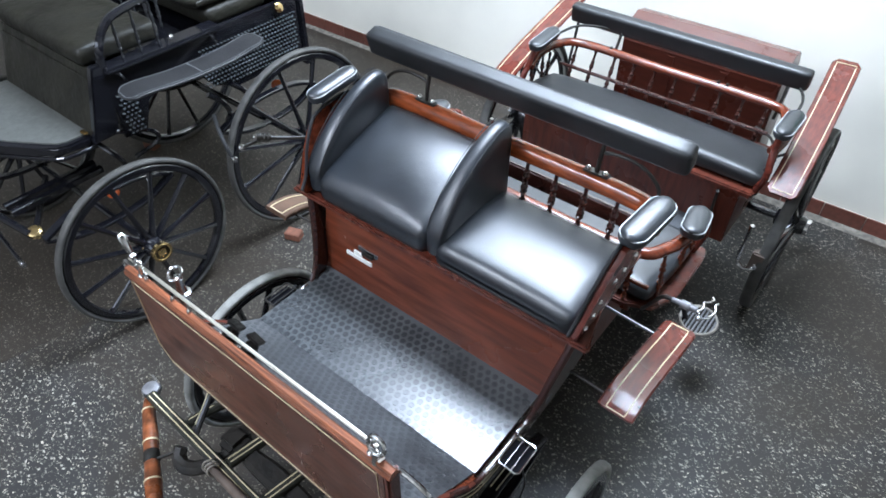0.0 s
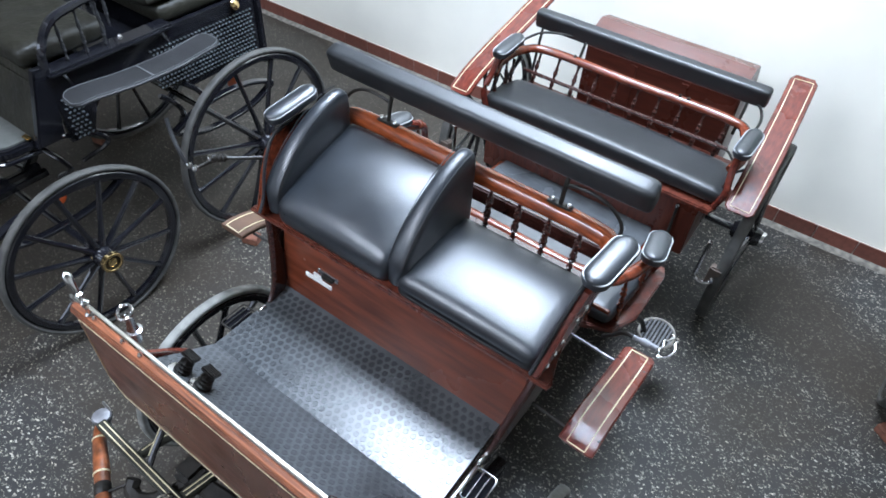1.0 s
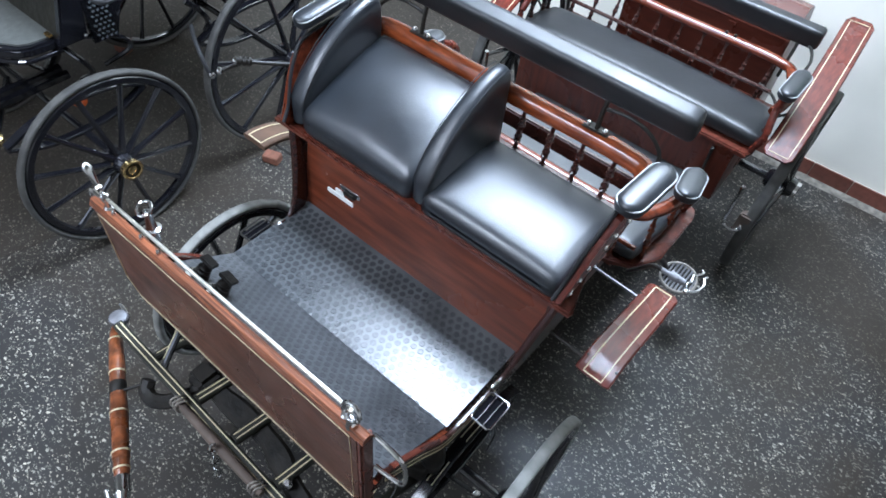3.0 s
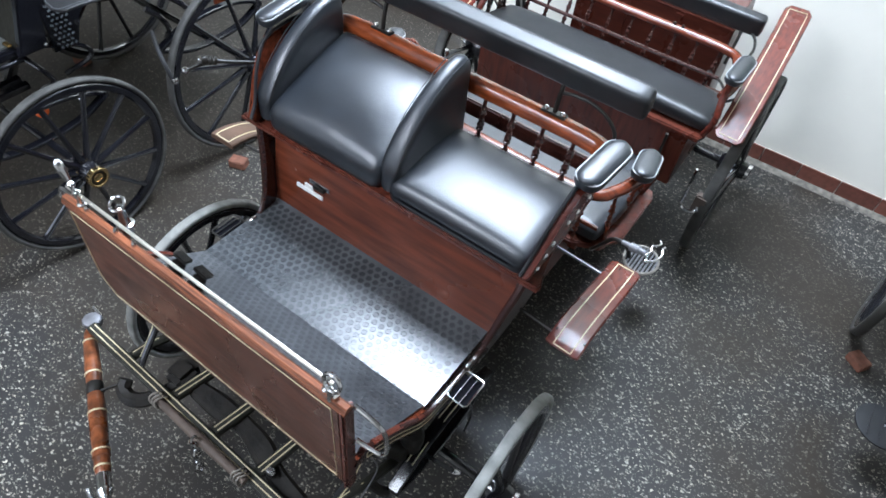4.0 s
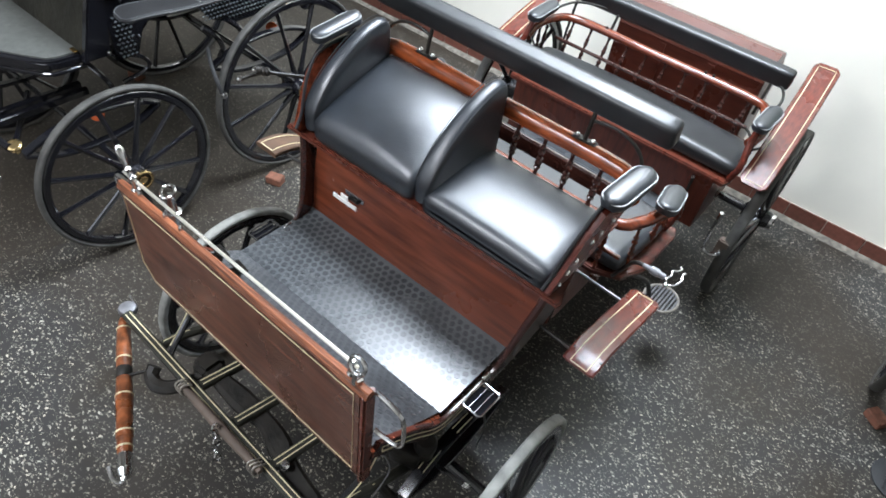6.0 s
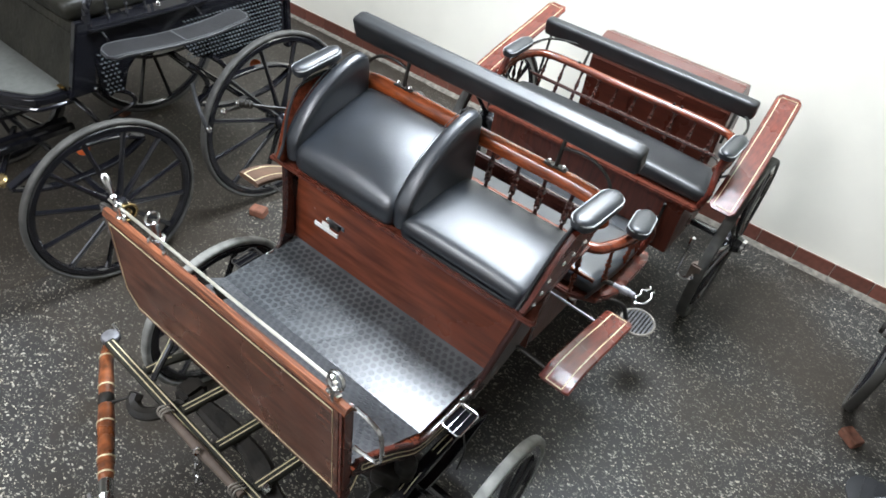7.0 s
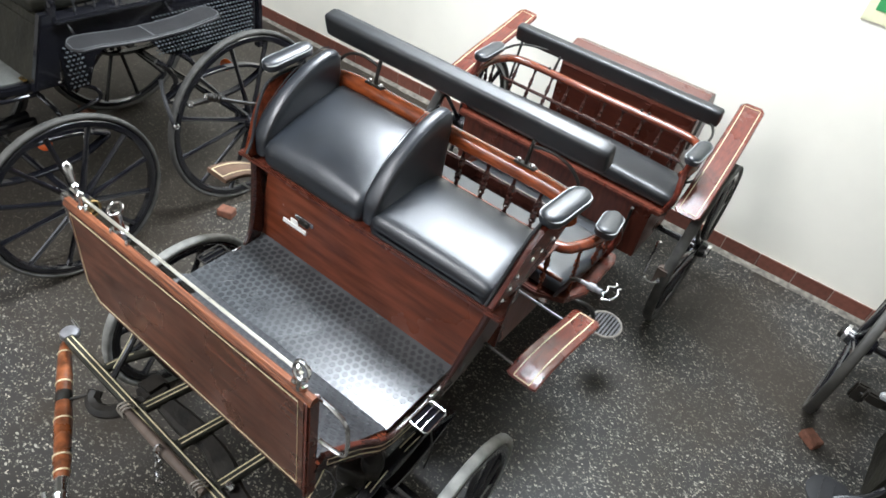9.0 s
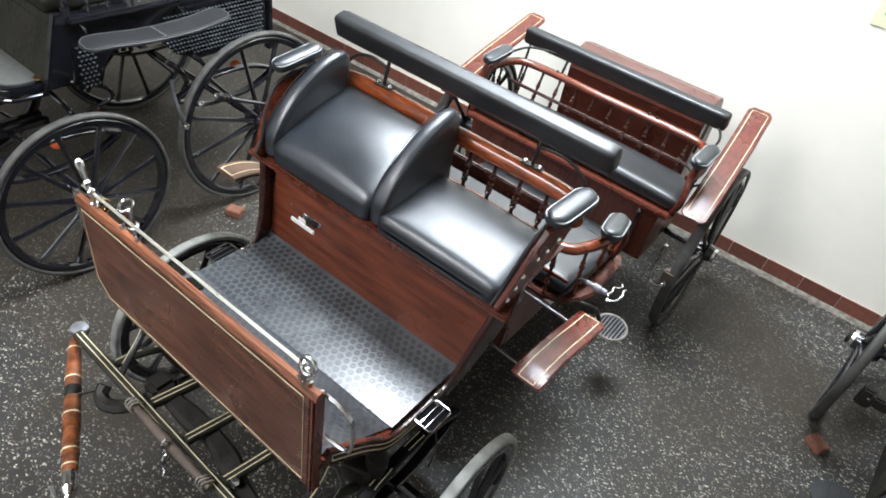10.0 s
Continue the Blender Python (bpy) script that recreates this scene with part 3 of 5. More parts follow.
    part("studs", finish(studs(bmesh.new(), -0.475, 0.512, lambda x, j: (Vector((x, 0.372 + j * STEP * 0.866, 0.875)), AX, AY, AZ), 13, STEP), "studs", STUD, 12), None, mat1, kind="stuff")
    v = Vector((0, 0.034 - 0.359, 1.0915 - 0.875)).normalized()
    n = v.cross(AX)
    part("studs", finish(studs(bmesh.new(), -0.475, 0.508, lambda x, j: (Vector((x, 0.359, 0.875)) + v * (0.012 + j * STEP * 0.866), AX, v, n), 14, STEP), "studs", STUD_TOE, 12), None, mat2, kind="stuff")
    # pedals
    for x in (-0.386, -0.287):
        lean = Vector((0.02, 0.055, 0.075)).normalized()
        foot = Vector((x - 0.006, 0.168, 1.000))
        ped = part("pedal", lathe(foot, foot + lean * 0.068, [(0, .030), (.12, .030), (.16, .023), (.26, .029), (.36, .021), (.46, .026), (.56, .019), (.66, .024), (.78, .016), (1, .013)], 16), IRON, c, "black ribbed rubber brake pedal")
        part("pedal_plate", lathe(foot - lean * 0.006, foot + lean * 0.002, [(0, .047), (.7, .047), (1, .040)], 20), CHROME, ped, "round steel pedal plate")
        m = Matrix.Translation(foot + lean * 0.070) @ lean.to_track_quat("Z", "Y").to_matrix().to_4x4() @ Matrix.Rotation(radians(25), 4, "Z")
        bm = bmesh.new()
        box(bm, -0.028, 0.028, -0.021, 0.021, -0.005, 0.004, bevel=0.003, m=m)
        for k in range(5):
            box(bm, -0.027, 0.027, -0.019 + k * 0.0085, -0.015 + k * 0.0085, 0.004, 0.008, m=m)
        part("pedal_pad", bm, IRON, ped, "ribbed pedal pad")
    # sides of the footwell: curved sill, pillars and step grilles
    for s in (-1, 1):
        sill = smooth_path([(0.522 if s > 0 else -0.53, 0.040, 1.072), (0.528 if s > 0 else -0.505, 0.20, 0.950), (X(s, 0.533), 0.33, 0.836), (X(s, 0.535), 0.46, 0.815), (X(s, 0.540), 0.60, 0.830), (X(s, 0.553), 0.68, 0.90), (X(s, 0.572), 0.725, 1.01), (X(s, 0.592), 0.752, 1.12), (X(s, 0.605), 0.765, 1.205)], 6)
        side = part("side_sill", sweep(bmesh.new(), sill, slab(0.018, 0.066, 0.005), up=(0, -0.6, 1), scales=[1 + 0.55 * max(0, min(1, (i - 26) / 12)) for i in range(len(sill))]), WOOD_DARK, c, "dark red-brown body side with gold lining")
        part("capping", sweep(bmesh.new(), [p + Vector((0, 0.004, 0.036)) for p in sill[2:13]], slab(0.018, 0.006, 0.0025), up=(0, -0.6, 1)), WOOD_Z, side, "thin polished mahogany capping")
        part("lining", frame_line(bmesh.new(), [p + Vector((s * 0.0098, 0, 0.015)) for p in sill[1:24]] + [p + Vector((s * 0.0098, 0, -0.012)) for p in sill[1:24]][::-1], 0.003, up=(s, 0, 0)), GOLD, side)
        part("oval_plate", rbox((0.0035, 0.010, 0.030), 0.003, 6, lambda p: Vector((p.x, p.y * math.sqrt(max(0.05, 1 - (p.z / 0.031) ** 2)), p.z)), pose(X(s, 0.571), 0.693, 0.95, -24)), STEEL, side, "oval steel plate")
        x0, x1 = X(s, 0.546), X(s, 0.622)
        q = (x1 - x0) * 0.12
        fr = [(x0 + q, 0.442, .863), (x0, 0.451, .863), (x0, 0.548, .863), (x0 + q, 0.557, .863), (x1 - q, 0.557, .863), (x1, 0.548, .863), (x1, 0.451, .860), (x1 - q, 0.442, .860)]
        gr = part("step_grille", tube(fr, 0.0036, 8, closed=True), CHROME if s > 0 else IRON, c, "metal-framed step grille")
        for k in range(1, 3):
            xk = x0 + (x1 - x0) * k / 3
            part("bar", tube([(xk, 0.444, .862), (xk, 0.555, .862)], 0.0024, 6), CHROME if s > 0 else IRON, gr)
        # Added dark sheet standing in for the shaded gap below the bars.
        part("grille_tray", box_mesh((min(x0, x1) + 0.004, max(x0, x1) - 0.004, 0.448, 0.551, 0.848, 0.852)), GRILLE_SHADE, gr)
        part("step_bracket", tube([(X(s, 0.50), 0.50, 0.82), (X(s, 0.58), 0.50, 0.846)], 0.008, 6), IRON, gr)
        part("sill_clip", rbox((0.007, 0.020, 0.008), 0.006, 5, None, pose(X(s, 0.541), 0.578, 0.872)), CHROME, side, "small chrome clip on the sill")
    # seat box
    riser = part("seat_riser", prism([(0.722, 0.868), (0.772, 1.20), (0.80, 1.20), (0.75, 0.868)], "x", -0.505, 0.562), WOOD_RISER, c, "varnished mahogany seat riser")
    def on_riser(z):
        return 0.722 + (z - 0.868) * 0.05 / 0.332 - 0.0015
    for (x0, x1, z0, z1, mat, nm) in ((-0.386, -0.256, 0.996, 1.014, PAPER, "label_plate"), (-0.346, -0.306, 1.014, 1.034, PAPER, "label_card"), (-0.325, -0.225, 1.044, 1.066, CHROME, "lock_plate")):
        y = on_riser((z0 + z1) / 2)
        part(nm, box_mesh((x0, x1, y - 0.004, y + 0.003, z0, z1), bevel=0.001), mat, riser, "small white card" if mat is PAPER else "metal lock plate")
    y = on_riser(1.05) - 0.004
    part("lock_hasp", box_mesh((-0.300, -0.247, y - 0.012, y + 0.002, 1.036, 1.056), bevel=0.004), IRON, riser, "black lock hasp")
    part("seat_box", box_mesh((-0.44, 0.50, 0.80, 1.20, 0.87, 1.20)), WOOD_DARK, c)
    part("seat_board", prism([(-0.612, 0.712), (0.646, 0.712), (0.652, 0.73), (0.612, 0.83), (0.592, 0.95), (0.590, 1.20), (-0.53, 1.20), (-0.532, 0.95), (-0.56, 0.83), (-0.616, 0.73)], "z", 1.205, 1.231, 0.008), WOOD_Z, c, "polished mahogany seat board")
    # cushions
    def cushion_r(p):
        q = p.copy()
        if p.z > 0:
            q.z += 0.016 * (1 - abs(p.x / 0.266) ** 4) * (1 - abs(p.y / 0.194) ** 3)
            q.z += 0.020 * p.y / 0.2 if p.y < 0 else -0.010 * (p.y / 0.2) ** 2
        return q
    cr = part("seat_cushion", rbox((0.266, 0.194, 0.058), 0.036, 18, cushion_r, pose(0.324, 0.914, 1.267)), LEATHER, c, "padded black leather seat cushion")
    def cushion_l(p):
        q = p.copy()
        k = (p.y + 0.212) / 0.424
        if p.z > 0:
            q.z += -0.004 + 0.132 * k
            q.z += 0.038 * (1 - (p.x / 0.27) ** 2) * (1 - (2 * k - 1) ** 2)
        return q
    cl = part("seat_cushion", rbox((0.258, 0.212, 0.058), 0.044, 18, cushion_l, pose(-0.236, 0.934, 1.268)), LEATHER, c, "raised wedge driver's cushion of black leather")
    bolts(cl, [(-0.05, 0.724, 1.285), (-0.44, 0.724, 1.285)], 0.004, IRON, "button")
    bolts(cr, [(0.555, 0.724, 1.272)], 0.004, IRON, "button")
    # side bolsters: a padded quarter round standing on edge
    for x, yaw in ((-0.508, 0.0), (0.052, 0.0)):
        def arch(p):
            k = (p.y + 0.205) / 0.41
            top = 0.315 * math.sin(min(1, max(0, k)) * math.pi / 2) ** 0.62 - 0.10 * max(0, k - 0.86)
            zz = (p.z + 0.12) / 0.24
            return Vector((p.x, p.y, -0.04 + zz * (0.06 + top) * 0.93))
        b = part("bolster", rbox((0.036, 0.205, 0.12), 0.033, 14, arch, pose(x, 0.932, 1.285, 0, 0, yaw)), LEATHER, c, "padded black leather side bolster")
        for e in (-0.030, 0.030):
            pts = [pose(x, 0.932, 1.285, 0, 0, yaw) @ (arch(Vector((e, yy, 0.12))) - Vector((0, 0, 0.004))) for yy in np.linspace(-0.195, 0.185, 24)]
            part("seam", sweep(bmesh.new(), pts, circle(0.0019, 6)), HIDE, b)
    # side boards of the driver's seat with arm pads
    for s in (-1, 1):
        k = 0.045 if s > 0 else 0.0
        outline = [(0.715, 1.235), (0.70, 1.262), (0.735, 1.315), (0.765, 1.40), (0.80, 1.47), (0.85, 1.523), (0.97, 1.54), (1.04, 1.53), (1.10, 1.495), (1.15, 1.485), (1.16, 1.455), (1.10, 1.435), (1.065, 1.40), (1.05, 1.35), (1.02, 1.30), (0.97, 1.265), (0.92, 1.235)]
        if s < 0:
            outline = [(y - 0.008, 1.235 + (z - 1.235) * 0.93) for y, z in outline]
        bm = prism(outline, "x", -0.012, 0.012, 0.005)
        bmesh.ops.transform(bm, matrix=Matrix.Translation((X(s, 0.597), 0, 0)) @ Matrix.Translation((0, 0, 1.22)) @ Matrix.Rotation(radians(7 if s > 0 else -9), 4, "Y") @ Matrix.Translation((0, 0, -1.22)), verts=bm.verts)
        sb = part("side_board", bm, WOOD_GUARD if s > 0 else WOOD_BENCH, c, "carved mahogany seat side")
        lean = math.tan(radians(7 if s > 0 else -9))
        edging = [(X(s, 0.584) + (z - 1.22) * lean, y - 0.004, z + 0.004) for y, z in outline[1:8]]
        part("edging", sweep(bmesh.new(), smooth_path(edging, 5), circle(0.0065, 8)), HIDE, sb, "rolled black leather edging")
        for y, z in ((0.752, 1.268), (0.775, 1.310), (0.792, 1.355), (0.86, 1.392), (0.918, 1.392), (0.985, 1.405)):
            x = X(s, 0.6085) + (z - 1.22) * lean
            bolt = part("bolt", lathe((x, y, z), (x + s * 0.009, y, z), [(0, .011), (.3, .011), (.6, .009), (.9, .005), (1, .002)], 12), CHROME, sb)
            part("washer", lathe((x - s * 0.001, y, z), (x + s * 0.0015, y, z), [(0, .015), (1, .0145)], 14), STEEL, bolt)
        oblong_pad(c, (0.640, 0.842, 1.555) if s > 0 else (-0.592, 0.835, 1.548), (0.660, 1.062, 1.574) if s > 0 else (-0.572, 1.05, 1.585), 0.088 if s > 0 else 0.076, 0.032)
        # lamp bracket
        lb = part("lamp_bracket", tube([(0.66, 1.14, 1.05), (0.71, 1.04, 1.20), (0.752, 0.965, 1.32), (0.80, 0.945, 1.347)] if s > 0 else [(-0.57, 0.90, 1.37), (-0.62, 0.83, 1.385), (-0.68, 0.74, 1.405), (-0.715, 0.69, 1.42)], 0.007, 8, 5), IRON, c, "black lamp bracket with chrome clamp")
        if s > 0:
            part("clamp", lathe((0.782, 0.944, 1.347), (0.856, 0.949, 1.345), [(0, .0075), (.35, .0075), (.36, .013), (.7, .013), (.72, .010), (1, .010)], 12), STEEL, lb)
            part("hook", tube([(0.872, 0.930, 1.338), (0.862, 0.945, 1.346), (0.868, 0.962, 1.350), (0.862, 0.985, 1.350), (0.872, 0.998, 1.347), (0.880, 1.018, 1.343), (0.872, 1.030, 1.341)], 0.0034, 8, 5), CHROME, lb, "wavy chrome lamp clip")
            part("hook", tube([(0.872, 0.930, 1.338), (0.892, 0.945, 1.340), (0.900, 0.975, 1.343), (0.892, 0.998, 1.345), (0.896, 1.012, 1.344)], 0.0034, 8, 5), CHROME, lb, "wavy chrome lamp clip")
            part("hook_foot", sphere((0.870, 0.930, 1.336), 0.008), CHROME, lb)
        else:
            part("clamp", lathe((-0.70, 0.715, 1.412), (-0.722, 0.67, 1.426), [(0, .014), (.2, .018), (.3, .014), (.45, .018), (.6, .014), (.75, .018), (1, .014)], 10), IRON, lb)
            part("clamp_tip", sphere((-0.723, 0.668, 1.427), 0.011), CHROME, lb)
            part("lamp_iron", tube([(-0.700, 0.715, 1.412), (-0.733, 0.675, 1.402), (-0.753, 0.621, 1.393)], 0.007, 8, 4), IRON, lb, "black iron arm")
            part("iron_tip", sphere((-0.753, 0.621, 1.393), 0.013), CHROME, lb, "bright round tip")
    # back rail with spindles
    rp = smooth_path([(-0.535, 1.07, 1.440), (-0.51, 1.135, 1.452), (-0.43, 1.168, 1.456), (0.0, 1.168, 1.456), (0.48, 1.168, 1.456), (0.585, 1.146, 1.450), (0.628, 1.075, 1.435)], 8)
    part("back_rail", sweep(bmesh.new(), rp, circle(0.033, 16, 1.04)), WOOD_RAIL, c, "polished orange-brown back rail")
    part("lower_rail", box_mesh((-0.52, 0.57, 1.145, 1.185, 1.232, 1.243), bevel=0.003), WOOD_DARK, c)
    for i in range(9):
        x = -0.455 + i * 0.1155
        # The darkest wood here puts the shade behind the seat into the spindles' colour.
        spindle(c, (x, 1.165, 1.24), (x + 0.010, 1.168, 1.435), 0.0150, WOOD_DARK)
    # back rest on iron stays
    br = part("back_rest", rbox((0.642, 0.036, 0.049), 0.020, 16, None, pose(0.018, 1.205, 1.637, 16)), LEATHER_DULL, c, "long padded black leather back rest")
    part("piping", tube([(-0.60, 1.222, 1.686), (0.635, 1.222, 1.686)], 0.0030, 6), LEATHER, br)
    for x in (-0.33, 0.385):
        st = part("stay", tube([(x, 1.17, 1.486), (x, 1.178, 1.545), (x, 1.20, 1.63)], 0.008, 8, 4), IRON, br, "black iron stay")
        part("bracket", box_mesh((x - 0.045, x + 0.045, 1.153, 1.185, 1.487, 1.495), bevel=0.003), IRON, st)
        bolts(st, [(x - 0.030, 1.168, 1.498), (x + 0.030, 1.168, 1.498)], 0.010)
    part("stay", tube([(0.385, 1.185, 1.560), (0.43, 1.18, 1.574), (0.49, 1.18, 1.575), (0.55, 1.18, 1.554), (0.594, 1.175, 1.509), (0.600, 1.15, 1.45)], 0.0065, 8, 6), IRON, br, "curved black iron stay")
    part("stay", tube([(-0.330, 1.185, 1.560), (-0.37, 1.18, 1.574), (-0.43, 1.18, 1.575), (-0.49, 1.18, 1.554), (-0.534, 1.175, 1.509), (-0.540, 1.15, 1.45)], 0.0065, 8, 6), IRON, br, "curved black iron stay")
    # short mudguards beside the driver's seat
    for s in (-1, 1):
        if s > 0:
            run = [(0.784, 0.695, 1.052), (0.785, 0.73, 1.060), (0.785, 0.80, 1.062), (0.788, 0.95, 1.040), (0.790, 1.10, 1.00), (0.790, 1.22, 0.97)]
            g = mudguard(c, run, 0.118, WOOD_GUARD, inset=0.028, ends=1, end_width=0.62, label="varnished dark red mudguard with gold lining")
        else:
            run = [(-0.733, 0.690, 1.050), (-0.733, 0.735, 1.048), (-0.735, 0.80, 1.032), (-0.737, 0.87, 1.000), (-0.738, 0.945, 0.955)]
            g = mudguard(c, run, 0.122, WOOD_TAN, inset=0.026, thick=0.022, label="dusty tan mudguard with pale lining")
        for y, z in ((0.75, 1.055), (1.13, 0.985)) if s > 0 else ((0.75, 1.040), (0.90, 0.980)):
            part("stay_rod", tube([(X(s, 0.50), y + 0.02, z - 0.02), (X(s, 0.74), y, z - 0.012)], 0.006, 8), IRON if y < 1 else STEEL, g, "thin iron stay rod")
            bolts(g, [(X(s, 0.735), y, z + 0.012), (X(s, 0.835), y, z + 0.012)] if s > 0 else [(-0.70, y, z + 0.010)], 0.006, IRON)

    # passenger seats face to face
    def bench(front, back, d, shift):
        """A slatted bench with its front edge at y=front and its rail at y=back; d: +1 faces the dashboard."""
        z = 0.868
        nar = 0.055 if d < 0 else 0.0
        rear = back + (0.07 if d > 0 else 0.0)      # the rail of the rear bench leans back
        turned = WOOD_DARK if d > 0 else WOOD_BENCH
        def X(s, v):
            return v - nar + 0.01 * (shift > 0) if s > 0 else 0.06 + shift - v + nar
        y0, y1 = sorted((front, back))
        xs = 0.715 - nar * 0.35
        rnd = [(0.06 + shift - xs + 0.02, front), (xs - 0.02, front), (xs, front + d * 0.05), (xs, back - d * 0.16), (xs - 0.05, back - d * 0.05), (xs - 0.16, back), (0.06 + shift - xs + 0.16, back), (0.06 + shift - xs + 0.05, back - d * 0.05), (0.06 + shift - xs, back - d * 0.16), (0.06 + shift - xs, front + d * 0.05)]
        bm = bmesh.new()
        prism(rnd, "z", z - 0.03, z, 0.006, bm)
        part("bench_board", bm, WOOD_Z, c, "polished mahogany bench board")
        cu = part("bench_cushion", rbox((0.668 - nar, abs(back - front) / 2 - 0.035, 0.04), 0.034, 14, lambda p: Vector((p.x * (1 - (0.10 if d > 0 else 0.03) * max(0, d * p.y / 0.2)), p.y, p.z + (0.018 * (1 - (p.x / .655) ** 2) if p.z > 0 else 0))), pose(0.03 + shift / 2, (front + back) / 2 + d * 0.004, z + 0.042)), LEATHER if d < 0 else LEATHER_DULL, c, "padded black leather bench cushion")
        zr = 1.13 if d < 0 else 1.105
        path = smooth_path([(-0.64 + shift + nar, front + d * 0.09, zr - 0.045), (-0.655 + shift + nar, front + d * 0.2, zr - 0.02), (-0.615 + shift + nar, rear - d * 0.09, zr), (-0.50 + shift + nar, rear, zr), (0, rear, zr), (0.56 - nar, rear, zr), (0.675 - nar, rear - d * 0.09, zr), (0.715 - nar, front + d * 0.2, zr - 0.02), (0.70 - nar, front + d * 0.09, zr - 0.045)], 7)
        part("bench_rail", sweep(bmesh.new(), path, circle(0.026, 12, 0.85)), WOOD_BENCH, c, "curved polished mahogany bench rail")
        for i in range(10):
            x = -0.50 + nar * 0.6 + i * (0.118 - nar * 0.12)
            spindle(c, (x, back - d * 0.012, z), (x, rear, zr - 0.01), 0.014, turned)
        for s in (-1, 1):
            for y in (front + d * 0.11, front + d * 0.22, back - d * 0.10):
                spindle(c, (X(s, 0.69), y, z), (X(s, 0.70 if y != back - d * 0.10 else 0.675), y, zr - 0.02), 0.014, turned)
            part("arm_post", tube([(X(s, 0.69), front + d * 0.05, z), (X(s, 0.715), front + d * 0.03, z + 0.10), (X(s, 0.70), front + d * 0.07, z + 0.20), (X(s, 0.695), front + d * (0.12 if d > 0 else 0.20), z + 0.285)], 0.017, 8, 5), WOOD_GUARD, c, "curved arm post")
            if d > 0:
                ya, yb = (0.03, 0.25) if s > 0 else (0.07, 0.31)
                oblong_pad(c, (X(s, 0.705 if s > 0 else 0.685), front + ya, 1.172), (X(s, 0.712 if s > 0 else 0.685), front + yb, 1.190), 0.085, 0.034)
            else:
                oblong_pad(c, (X(s, 0.672 + nar * 0.5), front - 0.175, 1.172), (X(s, 0.700 + nar * 0.5), front - 0.365, 1.186), 0.094, 0.034)
        part("bench_lower_rail", tube([(-0.56, back - d * 0.005, 0.99), (0.62, back - d * 0.005, 0.99)], 0.010, 8), turned, c)
        return cu
    bench(1.80, 1.30, -1, 0.0)
    part("back_board", box_mesh((-0.50, 0.56, 1.265, 1.285, 1.235, 1.305), bevel=0.006), WOOD_DARK, c, "dark red-brown back board")
    bench(2.285, 2.64, 1, 0.04)
    part("bench_box", box_mesh((-0.40, 0.46, 1.22, 1.62, 0.50, 0.838), bevel=0.004), WOOD_Z, c, "dark mahogany bench box")
    part("bench_box", box_mesh((-0.58, 0.645, 2.335, 2.80, 0.50, 0.838), bevel=0.004), WOOD_Z, c, "dark mahogany bench box")
    part("body_floor", box_mesh((-0.46, 0.50, 1.56, 2.85, 0.55, 0.58), bevel=0.004), WOOD_X, c)
    part("passenger_mat", prism([(-0.42, 1.65), (0.46, 1.65), (0.48, 1.75), (0.48, 2.25), (0.46, 2.365), (-0.42, 2.365), (-0.44, 2.25), (-0.44, 1.75)], "z", 0.5805, 0.589), MAT, c, "black rubber mat between the benches")
    rb = part("bench_back_rest", rbox((0.645, 0.034, 0.050), 0.020, 14, None, pose(0.042, 2.80, 1.228, 8)), LEATHER_DULL, c, "padded black leather back rest of the rear bench")
    for x, low in ((-0.555, 0.92), (-0.285, 1.10), (0.60, 1.02)):
        part("stay", tube([(x, 2.735, low), (x + 0.003, 2.765, low * 0.4 + 0.735), (x, 2.80, 1.225)], 0.008, 8, 4), IRON, rb, "black iron stay")
    part("stay", tube([(-0.585, 2.58, 1.165), (-0.52, 2.70, 1.195), (-0.40, 2.765, 1.20), (-0.27, 2.785, 1.20)], 0.007, 8, 6), IRON, rb, "curved black iron stay")
    part("stay", tube([(0.58, 2.80, 1.195), (0.66, 2.77, 1.19), (0.70, 2.69, 1.175), (0.705, 2.58, 1.16)], 0.007, 8, 6), IRON, rb, "curved black iron stay")
    part("stay", tube([(0.55, 2.66, 0.99), (0.63, 2.62, 0.99), (0.69, 2.52, 1.0)], 0.007, 8, 5), IRON, rb)
    bolts(rb, [(0.30, 2.712, 1.130), (0.345, 2.712, 1.130), (-0.30, 2.712, 1.130)], 0.009, IRON, "rail_bolt")
    # rear mudguards
    for s in (-1, 1):
        rf = mudguard(c, [(X(s, 0.813), 2.275, 0.925), (X(s, 0.811), 2.42, 0.995), (X(s, 0.802), 2.65, 1.075), (X(s, 0.788), 2.90, 1.152), (X(s, 0.7725), 3.12, 1.230)], 0.134, WOOD_GUARD, name="rear_mudguard", ends=1, end_width=0.50)
        part("stay_rod", tube([(X(s, 0.60), 2.55, 0.84), (X(s, 0.72), 2.56, 0.95), (X(s, 0.80), 2.58, 1.01)], 0.007, 8, 4), IRON, rf)
    # luggage box behind the rear bench
    lug = part("luggage_box", prism([(2.98, 0.55), (2.98, 1.08), (3.02, 1.17), (3.10, 1.205), (3.20, 1.18), (3.26, 1.09), (3.28, 0.95), (3.28, 0.55)], "x", -0.35, 0.545, 0.004), WOOD_LUG, c, "domed mahogany luggage box")
    part("front_panel", box_mesh((-0.345, 0.540, 2.972, 2.9795, 0.56, 1.075), bevel=0.002), WOOD_FRONT, lug, "dark red-brown front panel")
    for x in (-0.05, 0.25):
        part("batten", box_mesh((x - 0.02, x + 0.02, 2.964, 2.9718, 0.6, 1.06), bevel=0.002), WOOD_FRONT, lug)
